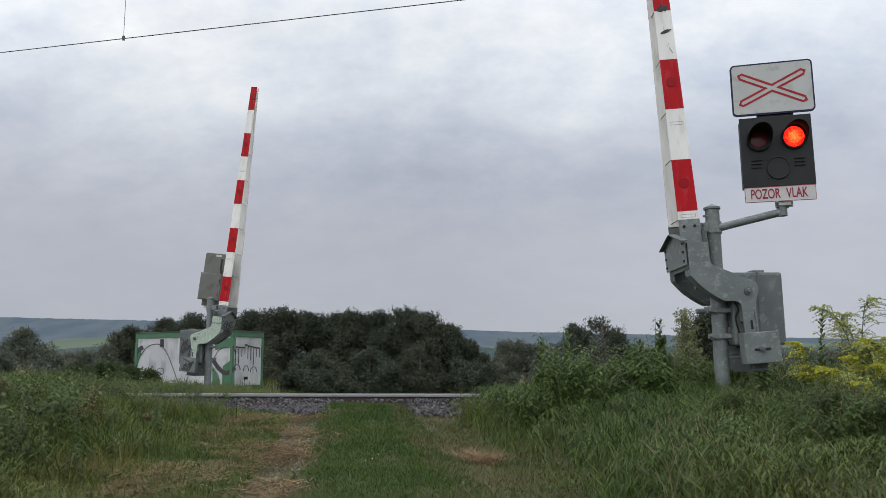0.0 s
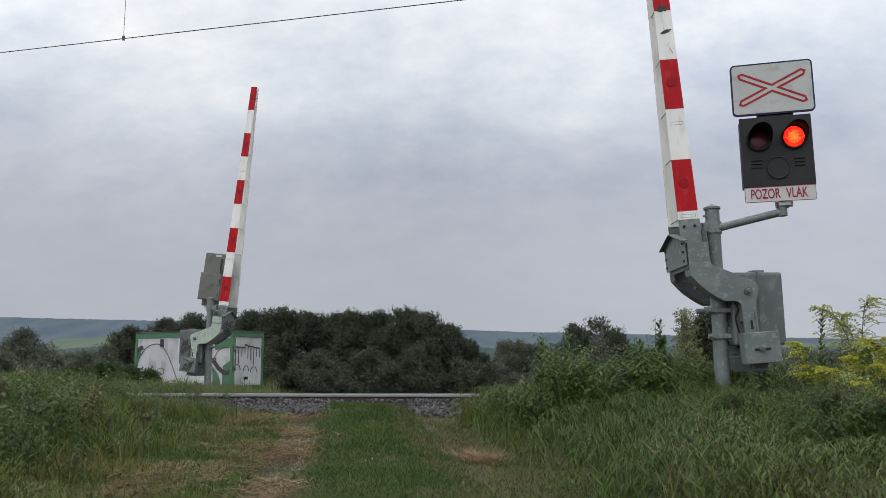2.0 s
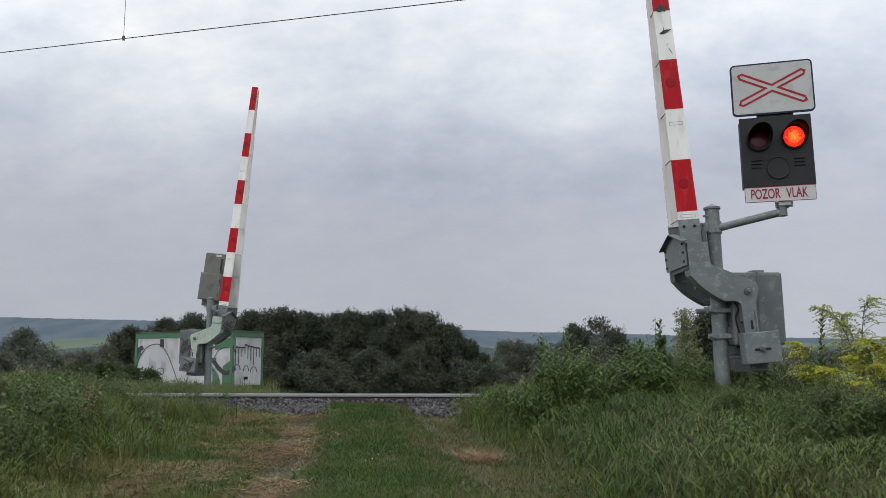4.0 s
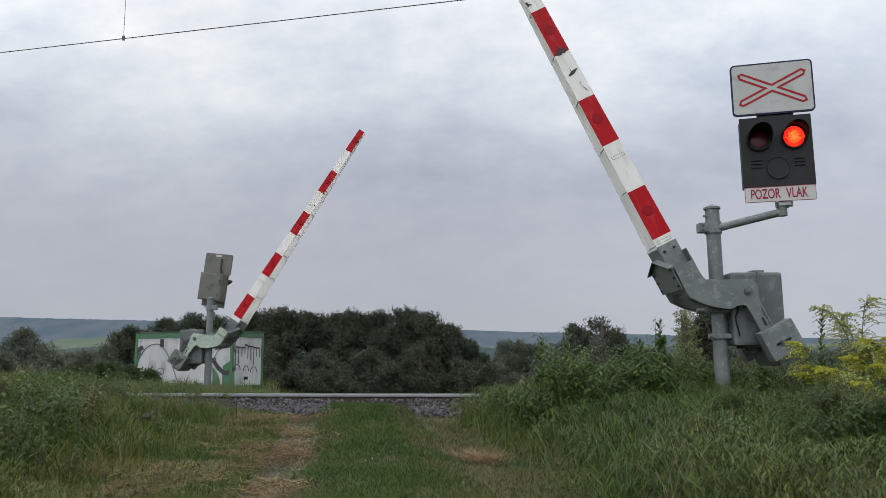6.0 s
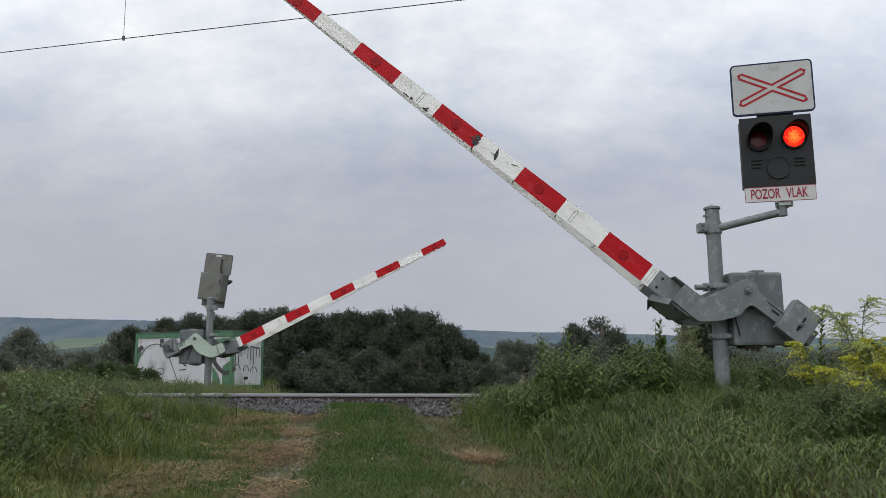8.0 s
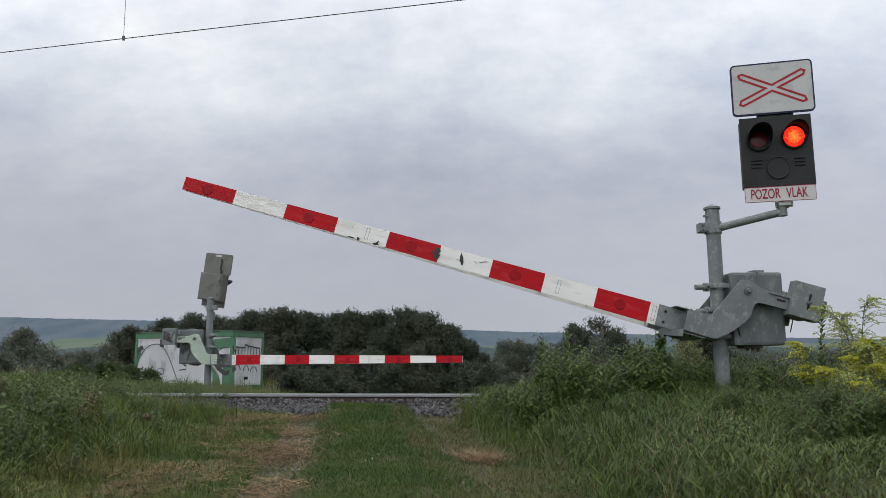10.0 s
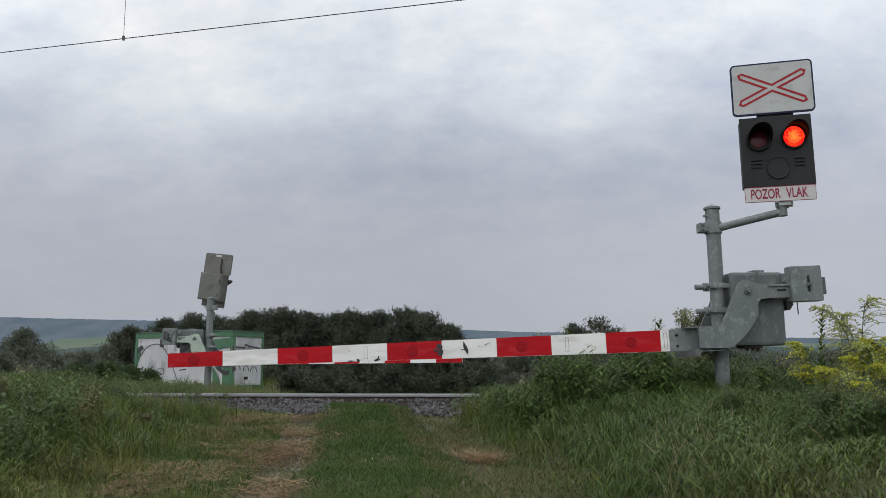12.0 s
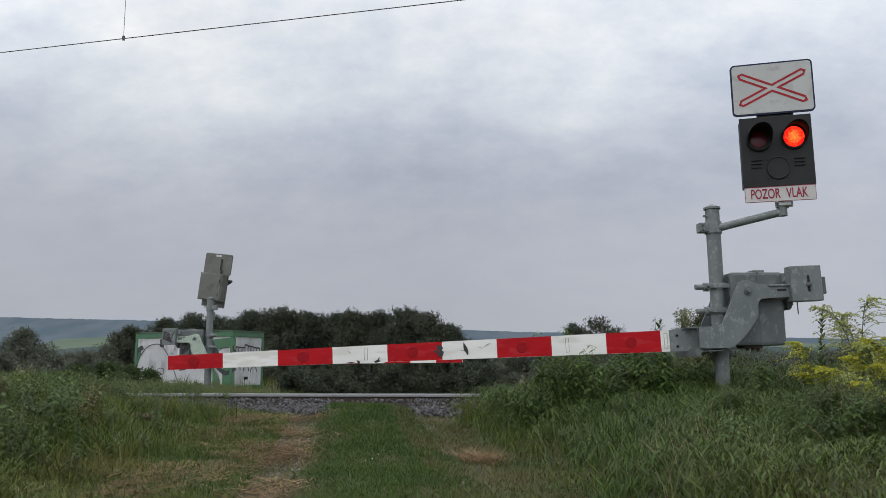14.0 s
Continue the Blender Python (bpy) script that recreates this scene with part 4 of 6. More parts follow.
    if key == "far":
        # sprayed scrawls on the housing, the cover and the weight
        rng = random.Random(12)
        for owner, x0, x1, z0, z1, y in ((arm, -0.64, -0.40, -0.08, 0.17, -HALF - 0.0465), (body, -0.55, -0.12, 0.55, 1.10, -0.1315)):
            for _ in range(4):
                pts = [(rng.uniform(x0, x1), y, rng.uniform(z0, z1)) for _ in range(5)]
                bm = bmesh.new()
                tube(bm, curve_through(pts, 6), 0.009, 5)
                for v in bm.verts:
                    v.co.y = y + (v.co.y - y) * 0.15
                part("scrawl", bm, SPRAY, owner, "black sprayed scrawl")
        for _ in range(3):
            pts = [(rng.uniform(0.27, 0.46), rng.uniform(-0.18, 0.18), -0.534) for _ in range(5)]
            bm = bmesh.new()
            tube(bm, curve_through(pts, 6), 0.010, 5)
            for v in bm.verts:
                v.co.z = -0.534 + (v.co.z + 0.534) * 0.15
            part("scrawl", bm, SPRAY, arm, "black sprayed scrawl")
    if key == "near":
        rng = random.Random(31)
        for z0 in (0.60, 0.72, 0.84):
            pts = [(-0.083, rng.uniform(-0.02, 0.10), z0 + rng.uniform(0, 0.13)) for _ in range(5)]
            bm = bmesh.new()
            tube(bm, curve_through(pts, 6), 0.007, 5)
            for v in bm.verts:
                v.co.x = -0.083 + (v.co.x + 0.083) * 0.15
            part("scrawl", bm, SPRAY, body, "black sprayed scrawl")
        tears(arm)
    # the arm is deeper than the housing: its front plate stays, the rest draws back from it
    front = 1 if key == "near" else -1
    for piece in [arm, *arm.children_recursive]:
        kind = piece.name.split(".")[0]
        if kind in ("boom_sheet", "spacer", "reflector", "clip", "socket", "tear"):
            keep, by = front * 0.105, BOOM_DEPTH[key]
            shift = 0.0 if key == "near" else ARM_DEPTH * (HALF - 0.055) - 0.18
        else:
            keep, by, shift = front * (HALF + 0.05), ARM_DEPTH, 0.0
        if kind == "bolt" and piece.parent == arm:
            keep, by, shift = front * 0.105, 1.0, 0.0
        for v in piece.data.vertices:
            v.co.y = keep - front * shift + (v.co.y - keep) * by
    return top, arm


def sprayed():
    """Grey paint with pale green spray lines."""
    m = material("sprayed_grey", (0.195, 0.215, 0.205), 0.6, second=(0.225, 0.245, 0.235), scale=5)
    nt = m.node_tree
    p = nt.nodes["Principled BSDF"]
    src = p.inputs["Base Color"].links[0].from_socket
    tc, tex, wave, ramp, mix = (nt.nodes.new(k) for k in ("ShaderNodeTexCoord", "ShaderNodeTexNoise", "ShaderNodeMath", "ShaderNodeValToRGB", "ShaderNodeMix"))
    tex.inputs["Scale"].default_value, tex.inputs["Detail"].default_value = 7.5, 0.3
    wave.operation = "PINGPONG"
    wave.inputs[1].default_value = 0.045
    mix.data_type = "RGBA"
    ramp.color_ramp.elements[0].position, ramp.color_ramp.elements[0].color = 0.016, (0, 0, 0, 1)
    ramp.color_ramp.elements[1].position, ramp.color_ramp.elements[1].color = 0.026, (1, 1, 1, 1)
    nt.links.new(tc.outputs["Object"], tex.inputs["Vector"])
    nt.links.new(tex.outputs[0], wave.inputs[0])
    nt.links.new(wave.outputs[0], ramp.inputs[0])
    nt.links.new(ramp.outputs[0], mix.inputs["Factor"])
    nt.links.new(src, mix.inputs["A"])
    mix.inputs["B"].default_value = (0.360, 0.450, 0.340, 1)
    nt.links.new(mix.outputs["Result"], p.inputs["Base Color"])
    return m


ARM_SPRAYED = sprayed()
ARM_DEPTH = 1.31
BOOM_DEPTH = {"near": 1.0, "far": 1.55}
UNIT = Matrix.Diagonal((0.93, 1.0, 1.0, 1.0))
near_barrier, near_arm = level_crossing_barrier(pose(2.583, 7.135, 0.40, 0, 0, 180), pose(-0.622, 0.075, 2.322, 0, 0, -14) @ UNIT, (-0.64, 0.075, 1.742), "near")
tagged(near_barrier, "grey crossing barrier with red-and-white boom, lit red signal and cross sign", "barrier", "barriers of the crossing")
far_barrier, far_arm = level_crossing_barrier(pose(-4.74, 15.40, 0.308, 0, 0, -7), pose(-0.08, 0.30, 2.06, 0, 8.5, -20) @ Matrix.Diagonal((0.93, 1.0, 0.84, 1.0)), (-0.05, 0.25, 1.42), "far")
tagged(far_barrier, "grey crossing barrier with sprayed graffiti, its signal box seen from behind", "barrier", "barriers of the crossing")


# ---- site container beyond the track ----
def ribbon(bm, pts, width, y=-0.012):
    """A flat sprayed line on the wall plane y, through points in x and z."""
    P = curve_through([(a, b, 0) for a, b in pts], 6)
    prev = None
    for i, p in enumerate(P):
        d = (P[min(i + 1, len(P) - 1)] - P[max(i - 1, 0)]).normalized()
        nrm = Vector((-d.y, d.x, 0)) * width / 2
        row = [bm.verts.new((p.x + nrm.x, y, p.y + nrm.y)), bm.verts.new((p.x - nrm.x, y, p.y - nrm.y))]
        if prev:
            bm.faces.new((prev[0], row[0], row[1], prev[1]))
        prev = row


def container():
    L, W, H = 5.42, 2.44, 2.59
    top = new("site_container")
    top.matrix_basis = pose(-9.40, 34.0, -0.29, 0, 0, -20) @ pose(-L, 0, 0)
    # long wall runs x 0..L (L at the corner post), the short wall at x = L
    for x in (0.0, L - 0.14):
        for y in (0.0, W - 0.14):
            bm = bmesh.new()
            box(bm, x, x + 0.14, y, y + 0.14, 0, H, 0.01)
            part("corner_post", bm, CONT_GREEN, top, "green steel corner post")
    for z0, z1 in ((H - 0.25, H), (0.0, 0.16)):
        for y in (0.0, W - 0.10):
            bm = bmesh.new()
            box(bm, 0.14, L - 0.14, y + 0.004, y + 0.10, z0, z1 - 0.004, 0.008)
            part("side_rail", bm, CONT_GREEN, top)
        for x in (0.004, L - 0.104):
            bm = bmesh.new()
            box(bm, x, x + 0.10, 0.14, W - 0.14, z0, z1 - 0.004, 0.008)
            part("end_rail", bm, CONT_GREEN, top)
    bm = bmesh.new()
    box(bm, -0.03, L + 0.03, -0.03, W + 0.03, H, H + 0.035, 0.008)
    part("roof", bm, ROOF, top, "flat grey sheet roof")
    bm = bmesh.new()
    box(bm, 0.05, L - 0.05, 0.05, W - 0.05, 0.02, 0.10)
    part("floor_frame", bm, CONT_GREEN, top)
    # corrugated walls
    for side in ("front", "back"):
        bm = bmesh.new()
        prev = None
        n = 60
        for i in range(n + 1):
            x = 0.14 + (L - 0.28) * i / n
            d = 0.012 if (i // 2) % 2 else 0.0
            y = 0.03 + d if side == "front" else W - 0.03 - d
            row = [bm.verts.new((x, y, 0.16)), bm.verts.new((x, y, H - 0.25))]
            if prev:
                bm.faces.new((prev[0], row[0], row[1], prev[1]))
            prev = row
        bmesh.ops.solidify(bm, geom=bm.faces[:], thickness=0.03 if side == "front" else -0.03)
        part("long_wall", bm, CONT_WHITE, top, "off-white sheet wall with graffiti")
    for side in (0, 1):
        bm = bmesh.new()
        prev = None
        n = 44
        for i in range(n + 1):
            y = 0.14 + (W - 0.28) * i / n
            d = 0.04 if (i // 2) % 2 else 0.0
            x = 0.03 + d if side == 0 else L - 0.03 - d
            row = [bm.verts.new((x, y, 0.16)), bm.verts.new((x, y, H - 0.25))]
            if prev:
                bm.faces.new((prev[0], row[0], row[1], prev[1]))
            prev = row
        bmesh.ops.solidify(bm, geom=bm.faces[:], thickness=0.03)
        part("end_wall", bm, CONT_WHITE, top, "white trapezoid sheet wall with drips of spray")

    def sx(zx):
        return L - (590 - zx) / 525 * L

    def sz(zy):
        return H - (zy - 465) / 113.0

    # graffiti: green ground, black outlines
    for pts in ([(66, 560), (100, 545), (95, 590), (80, 640), (66, 700)], [(488, 640), (520, 700), (535, 745), (490, 745)], [(540, 640), (600, 600), (604, 748), (540, 748)], [(490, 505), (560, 500), (604, 500), (604, 540), (560, 545), (500, 560)]):
        bm = bmesh.new()
        vs = [bm.verts.new((sx(a), 0.022, sz(b))) for a, b in pts]
        bm.faces.new(vs)
        part("green_field", bm, CONT_GREEN, top, "green painted field of the graffiti")
    for pts, w in (([(66, 610), (78, 560), (108, 538)], 0.22), ([(84, 600), (130, 540), (190, 524), (235, 560), (275, 640), (316, 742)], 0.040), ([(70, 655), (115, 655), (150, 690), (178, 765)], 0.030),
                   ([(150, 668), (175, 660), (200, 682), (228, 676), (225, 652), (198, 652), (190, 690), (194, 770)], 0.030), ([(212, 498), (214, 540)], 0.22), ([(490, 610), (520, 650), (560, 676), (606, 650)], 0.20),
                   ([(494, 600), (520, 560), (560, 548), (596, 560), (606, 590)], 0.035), ([(496, 660), (520, 690), (530, 745)], 0.03), ([(312, 500), (345, 480), (350, 520), (320, 540), (345, 570)], 0.07),
                   ([(315, 590), (350, 570), (330, 620), (350, 640)], 0.06), ([(312, 660), (350, 655)], 0.05)):
        bm = bmesh.new()
        ribbon(bm, [(sx(a), sz(b)) for a, b in pts], w, 0.014)
        part("spray_line", bm, SPRAY, top, "black sprayed line")
    # drips and marks on the end wall
    rng = random.Random(8)
    for k in range(9):
        y = 0.25 + k * 0.235
        bm = bmesh.new()
        z1 = 1.93 + rng.uniform(-0.05, 0.08)
        box(bm, L - 0.029, L - 0.024, y, y + 0.045, z1 - rng.uniform(0.3, 0.95), z1)
        part("spray_drip", bm, SPRAY, top)
        if k < 8:
            bm = bmesh.new()
            box(bm, L - 0.029, L - 0.0245, y + 0.02, y + 0.22, z1 - 0.06, z1 - 0.0)
            part("spray_line", bm, SPRAY, top)
    for y, z, w in ((0.4, 0.85, 0.5), (1.1, 0.8, 0.4), (1.7, 0.75, 0.5)):
        bm = bmesh.new()
        tube(bm, [(L - 0.026, y + w / 2 * math.cos(a), z + 0.25 * math.sin(a)) for a in np.linspace(0, math.pi, 9)], 0.018, 6)
        part("spray_line", bm, SPRAY, top)
    bm = bmesh.new()
    box(bm, L - 0.03, L - 0.022, 0.95, 1.25, 0.42, 0.55)
    part("vent", bm, HOOD, top)
    return tagged(top, "white and green site container covered with graffiti in the grass", "container")


container()


# ---- trees ----
def flakes(name, mat, tris):
    """Many small three-cornered leaves as one mesh: tris is an array (count, 3, 3)."""
    n = len(tris)
    me = bpy.data.meshes.new(name)
    me.vertices.add(n * 3)
    me.vertices.foreach_set("co", tris.astype(np.float32).ravel())
    me.loops.add(n * 3)
    me.loops.foreach_set("vertex_index", np.arange(n * 3, dtype=np.int32))
    me.polygons.add(n)
    me.polygons.foreach_set("loop_start", (np.arange(n) * 3).astype(np.int32))
    me.polygons.foreach_set("loop_total", np.full(n, 3, dtype=np.int32))
    me.update(calc_edges=True)
    me.materials.append(mat)
    return me


def unit(v):
    return v / (np.linalg.norm(v, axis=-1, keepdims=True) + 1e-6)


def sprigs(rng, centres, radii, count, size, reach=3.2, skin=(0.55, 0.5), per=10):
    """Leaves on short twigs that stand out of the lobes of a crown and turn upwards."""
    k = count // per
    share = radii ** 2
    pick = rng.choice(len(centres), k, p=share / share.sum())
    v = unit(rng.normal(size=(k, 3)) + np.array([0, 0, 0.35]))
    p = centres[pick] + v * radii[pick][:, None] * (skin[0] + skin[1] * rng.beta(2.5, 1.5, (k, 1)))
    way = unit(0.7 * v + np.array([0, 0, 0.55]) + 0.4 * rng.normal(size=(k, 3)))
    long = size * reach * rng.uniform(0.5, 1.3, (k, 1, 1))
    pos = p[:, None] + way[:, None] * long * rng.random((k, per, 1)) + rng.normal(0, 0.45 * size, (k, per, 3))
    a = unit(0.7 * way[:, None] + 0.6 * rng.normal(size=(k, per, 3)))
    b = unit(np.cross(a, rng.normal(size=(k, per, 3))))
    s = size * rng.uniform(0.6, 1.35, (k, per, 1))
    a, b = a * s * 0.6, b * s * 0.24
    return np.stack([pos - a - b, pos - a + b, pos + a], 2).reshape(-1, 3, 3)


def tree(x, y, top_z, r, mat, seed, label, category="tree", leaves=6500, size=0.30, low=0.12, sparse=0.0):
    rng = np.random.default_rng(seed)
    z0 = float(land(x, y))
    h = top_z - z0
    root = new(category.replace(" ", "_"))
    root.matrix_basis = pose(x, y, z0)
    bm = bmesh.new()
    lean = rng.uniform(-0.05, 0.05, 2) * h
    trunk = curve_through([(0, 0, -0.1), (lean[0] * 0.4, lean[1] * 0.4, h * 0.3), (lean[0], lean[1], h * 0.62), (lean[0] * 1.2, lean[1] * 1.2, h * 0.9)], 3)
    n = len(trunk)
    tube(bm, trunk, [0.028 * h * (1 - 0.85 * i / (n - 1)) + 0.01 for i in range(n)], 8)
    centres, radii = [], []
    lobes = max(26, int(24 + 9 * h / max(r, 0.5)))
    for i in range(lobes):
        f = low + (1 - low) * (i + rng.uniform(0.2, 0.8)) / lobes
        wide = r * (0.62 + 0.38 * math.sin(math.pi * min(1, f * 1.05))) * (1.0 if f < 0.75 else 1.0 - 1.9 * (f - 0.75))
        a = rng.uniform(0, 6.28)
        off = wide * rng.uniform(0.25, 0.85)
        rr = min(r, h * 0.3) * rng.uniform(0.26, 0.52) * (1.0 if f < 0.7 else 0.75)
        c = (off * math.cos(a), off * math.sin(a), min(f * h, h - rr * 1.15))
        centres.append(c)
        radii.append(rr)
        if i % 2 == 0:
            s = (lean[0] * f * 0.8, lean[1] * f * 0.8, max(0.1, c[2] - 0.25 * h * rng.uniform(0.5, 1.0)))
            mid = tuple((s[k] + c[k]) / 2 + (0.06 * h if k == 2 else 0) for k in range(3))
            tube(bm, curve_through([s, mid, c], 3), [0.010 * h, 0.009 * h, 0.008 * h, 0.006 * h, 0.005 * h, 0.004 * h, 0.002 * h], 5)
    part("trunk", bm, BARK, root, smooth=True)
    C, R = np.array(centres), np.array(radii)
    leafage = sprigs(rng, C, R, leaves, size)
    if not sparse:
        leafage = np.concatenate([leafage, sprigs(rng, C * np.array([0.9, 0.9, 0.97]), R * 0.75, leaves // 4, size * 1.6, 1.6, (0.25, 0.75))])
    ob = new("crown", flakes("crown", mat, leafage))
    ob.parent = root
    return tagged(root, label, category, "trees beyond the railway")


WILLOWS = [(-34.3, 95, 6.6, 2.6), (-31.6, 95, 7.2, 2.8), (-28.3, 95, 6.8, 3.0), (-34.9, 85, 5.0, 2.8), (-24.6, 92, 6.3, 2.8), (-20.2, 82, 6.5, 2.5), (-17.1, 80, 6.6, 2.6), (-14.8, 84, 6.4, 2.8), (-11.8, 86, 6.5, 2.7),
           (-9.4, 80, 6.2, 2.4), (-7.0, 80, 6.1, 2.5), (-4.2, 78, 6.3, 2.8), (-1.9, 76, 5.7, 2.6), (0.3, 78, 4.6, 2.2), (2.5, 80, 3.0, 1.9)]
OTHERS = [(-44.0, 80, 4.7, 2.2), (-38.5, 80, 2.0, 2.0), (8.9, 100, 3.6, 3.6), (12.4, 100, 3.1, 3.4), (18.8, 110, 6.3, 3.6), (22.9, 112, 7.3, 3.4), (24.8, 108, 4.9, 2.1), (16.5, 48, 3.6, 1.0)]
BUSHES = [(-34.5, 60, 1.8, 1.5), (-31.6, 62, 1.6, 1.8), (-28.2, 60, 1.7, 1.5), (-30.9, 70, 2.7, 1.5), (19.9, 98, 3.6, 3.4), (23.6, 90, 2.1, 2.8), (30.2, 75, 2.2, 3.0), (35.2, 75, 1.9, 3.0), (39.6, 75, 2.2, 3.0),
          (43.2, 75, 2.0, 2.6), (27.0, 62, 1.4, 2.4), (31.0, 60, 1.5, 2.4), (-16.3, 70, 2.2, 2.4), (-11.3, 68, 1.9, 2.8)]
LOW_BUSHES = [(-6.6, 66, 2.0, 2.7), (-2.2, 66, 2.1, 2.7), (1.2, 66, 1.0, 1.8), (5.6, 80, 0.7, 2.4), (10.9, 80, 0.7, 3.0), (-16.4, 38, 0.7, 1.0), (-15.6, 34.5, 0.45, 0.7), (-26.7, 50, 0.6, 2.1), (-22.5, 60, 1.6, 1.8), (-38.0, 56, 1.2, 2.2),
              (15.5, 70, 0.8, 2.6), (21.0, 70, 0.9, 2.6), (26.0, 70, 1.0, 2.6), (35.0, 60, 1.4, 2.2), (-4.3, 62, 0.8, 2.0), (3.0, 62, 0.7, 1.9), (-9.0, 60, 0.9, 2.0), (-7.3, 37.5, 0.45, 1.0), (-6.0, 38.5, 0.20, 1.1), (-4.9, 39.0, 0.0, 1.0), (24.0, 55, 0.9, 2.0), (18.5, 55, 0.5, 2.0)]
for k, (tx, ty, tz, tr) in enumerate(WILLOWS):
    tree(tx, ty, tz, tr * 1.22, CROWN_A if k % 3 else CROWN_B, 100 + k, "dense dark green willow in a belt of trees", leaves=30000, size=0.18, low=0.03)
for k, (tx, ty, tz, tr) in enumerate(OTHERS):
    tree(tx, ty, tz, tr * 1.3, CROWN_D if (ty > 90 and tz < 4) or tx < -30 else CROWN_B if k % 2 else CROWN_A, 200 + k, "dark leafy tree standing in the fields", leaves=16000, size=0.18, low=0.05)
for k, (tx, ty, tz, tr) in enumerate(BUSHES + LOW_BUSHES):
    tree(tx, ty, tz, tr, CROWN_D if tx > 4 or tx < -25 else CROWN_A if k % 3 else CROWN_B, 300 + k, "rounded dark green bush", "bush", leaves=5500, size=0.17 if ty > 45 else 0.10, low=0.03)
tree(14.3, 45, 3.75, 0.95, CROWN_C, 400, "slender pale green birch with a thin crown", leaves=7000, size=0.10, low=0.25, sparse=1.0)
for k, (tx, ty, tz, tr) in enumerate(((-9.2, 21.0, 0.78, 0.62), (-8.35, 20.5, 0.64, 0.36), (-10.3, 21.5, 0.70, 0.60), (-7.55, 19.7, 0.56, 0.16))):
    tree(tx, ty, tz, tr, SHRUB, 420 + k, "dark leafy elder shrub at the foot of the embankment", "shrub", leaves=4500, size=0.058, low=0.05)


def bare_tree(x, y, h, seed):
    rng = random.Random(seed)
    z0 = float(land(x, y))
    root = new("dead_tree")
    root.matrix_basis = pose(x, y, z0)
    bm = bmesh.new()

    def limb(p, d, l, r, depth):
        q = p + d * l
        mid = (p + q) / 2 + Vector((rng.uniform(-1, 1), rng.uniform(-1, 1), 0)) * l * 0.08
        tube(bm, [p, mid, q], [r, r * 0.8, r * 0.55], 5)
        if depth:
            for _ in range(rng.choice((2, 3))):
                nd = (d + Vector((rng.uniform(-0.7, 0.7), rng.uniform(-0.7, 0.7), rng.uniform(-0.1, 0.4)))).normalized()
                limb(q, nd, l * rng.uniform(0.5, 0.75), r * 0.55, depth - 1)
    limb(Vector((0, 0, -0.1)), Vector((0.05, 0, 1)).normalized(), h * 0.4, 0.09, 4)
    part("trunk", bm, BARK, root)
    return tagged(root, "bare grey dead tree without leaves", "tree", "trees beyond the railway")


bare_tree(-38.4, 78, 5.2, 3)
bare_tree(-36.0, 76, 4.6, 8)


# ---- grass ----
def blades(name, spots, height, width, mat, label, seed, lean=0.5, flat=0.0, levels=4, tall=None, lift=None, droop=False):
    """Grass blades at the spots (n, 2): each an arching strip. height and width: low and high."""
    rng = np.random.default_rng(seed)
    n = len(spots)
    x, y = spots[:, 0], spots[:, 1]
    z = land(x, y) - 0.01
    if lift is not None:
        z = z + lift(x, y) * rng.random(n) ** 0.8
    h = rng.uniform(*height, n) * (0.75 + 0.5 * rng.random(n))
    if tall is not None:
        h = h * tall(x, y)
    w = rng.uniform(*width, n)
    az = rng.uniform(0, 2 * math.pi, n)
    reach = h * lean * rng.uniform(0.2, 1.3, n)
    s = np.linspace(0, 1, levels)[None, :]
    up = (h[:, None] * (s - 0.32 * np.clip(lean, 0, 1) * rng.uniform(0.3, 1.4, n)[:, None] * s ** 3)) * (1 - flat) + 0.02 * flat
    if droop:
        # short leaves that rise from the stem and bend over
        up = h[:, None] * (1.15 * s - rng.uniform(0.75, 1.35, n)[:, None] * s ** 2)
        reach = h * rng.uniform(0.45, 0.9, n)
    if flat:
        up = up + rng.uniform(0.0, 0.05, n)[:, None] * flat
        reach = h
    out = reach[:, None] * (s if flat or droop else s ** 1.7)
    px = x[:, None] + np.cos(az)[:, None] * out
    py = y[:, None] + np.sin(az)[:, None] * out
    pz = z[:, None] + up
    face = az + math.pi / 2 + rng.uniform(-0.7, 0.7, n)
    half = (w[:, None] * 0.5) * (1 - 0.92 * s ** 1.6)
    dx, dy = np.cos(face)[:, None] * half, np.sin(face)[:, None] * half
    tw = rng.uniform(-0.4, 0.4, n)[:, None] * half
    rings = np.stack([np.stack([px - dx, py - dy, pz - tw], -1), np.stack([px + dx, py + dy, pz + tw], -1)], 2)
    ob = new(name, strips(name, mat, rings))
    return tagged(ob, label, "grass", kind="stuff")


def scatter(rng, n, x0, x1, y0, y1, keep, clump=0.0):
    """Random spots where keep(x, y, rng) says so; clump pulls them into tufts."""
    got, total = [], 0
    while total < n:
        x, y = rng.uniform(x0, x1, 40000), rng.uniform(y0, y1, 40000)
        ok = rng.random(40000) < keep(x, y)
        p = np.stack([x[ok], y[ok]], 1)
        if clump:
            c = np.repeat(p[: max(1, len(p) // 14)], 14, 0)
            p = c + rng.normal(0, clump, c.shape)
        got.append(p)
        total += len(p)
    p = np.concatenate(got)
    rng.shuffle(p)
    return p[:n]


def across(x, y):
    return (x - TRACK[0]) * TNOR.x + (y - TRACK[1]) * TNOR.y


def in_view(x, y):
    return (np.abs(x) < 0.63 * y + 0.35)


rng0 = np.random.default_rng(77)


def before_track(x, y, edge=-0.75):
    return (across(x, y) < edge + 0.25 * np.sin(3 * x)) & in_view(x, y)


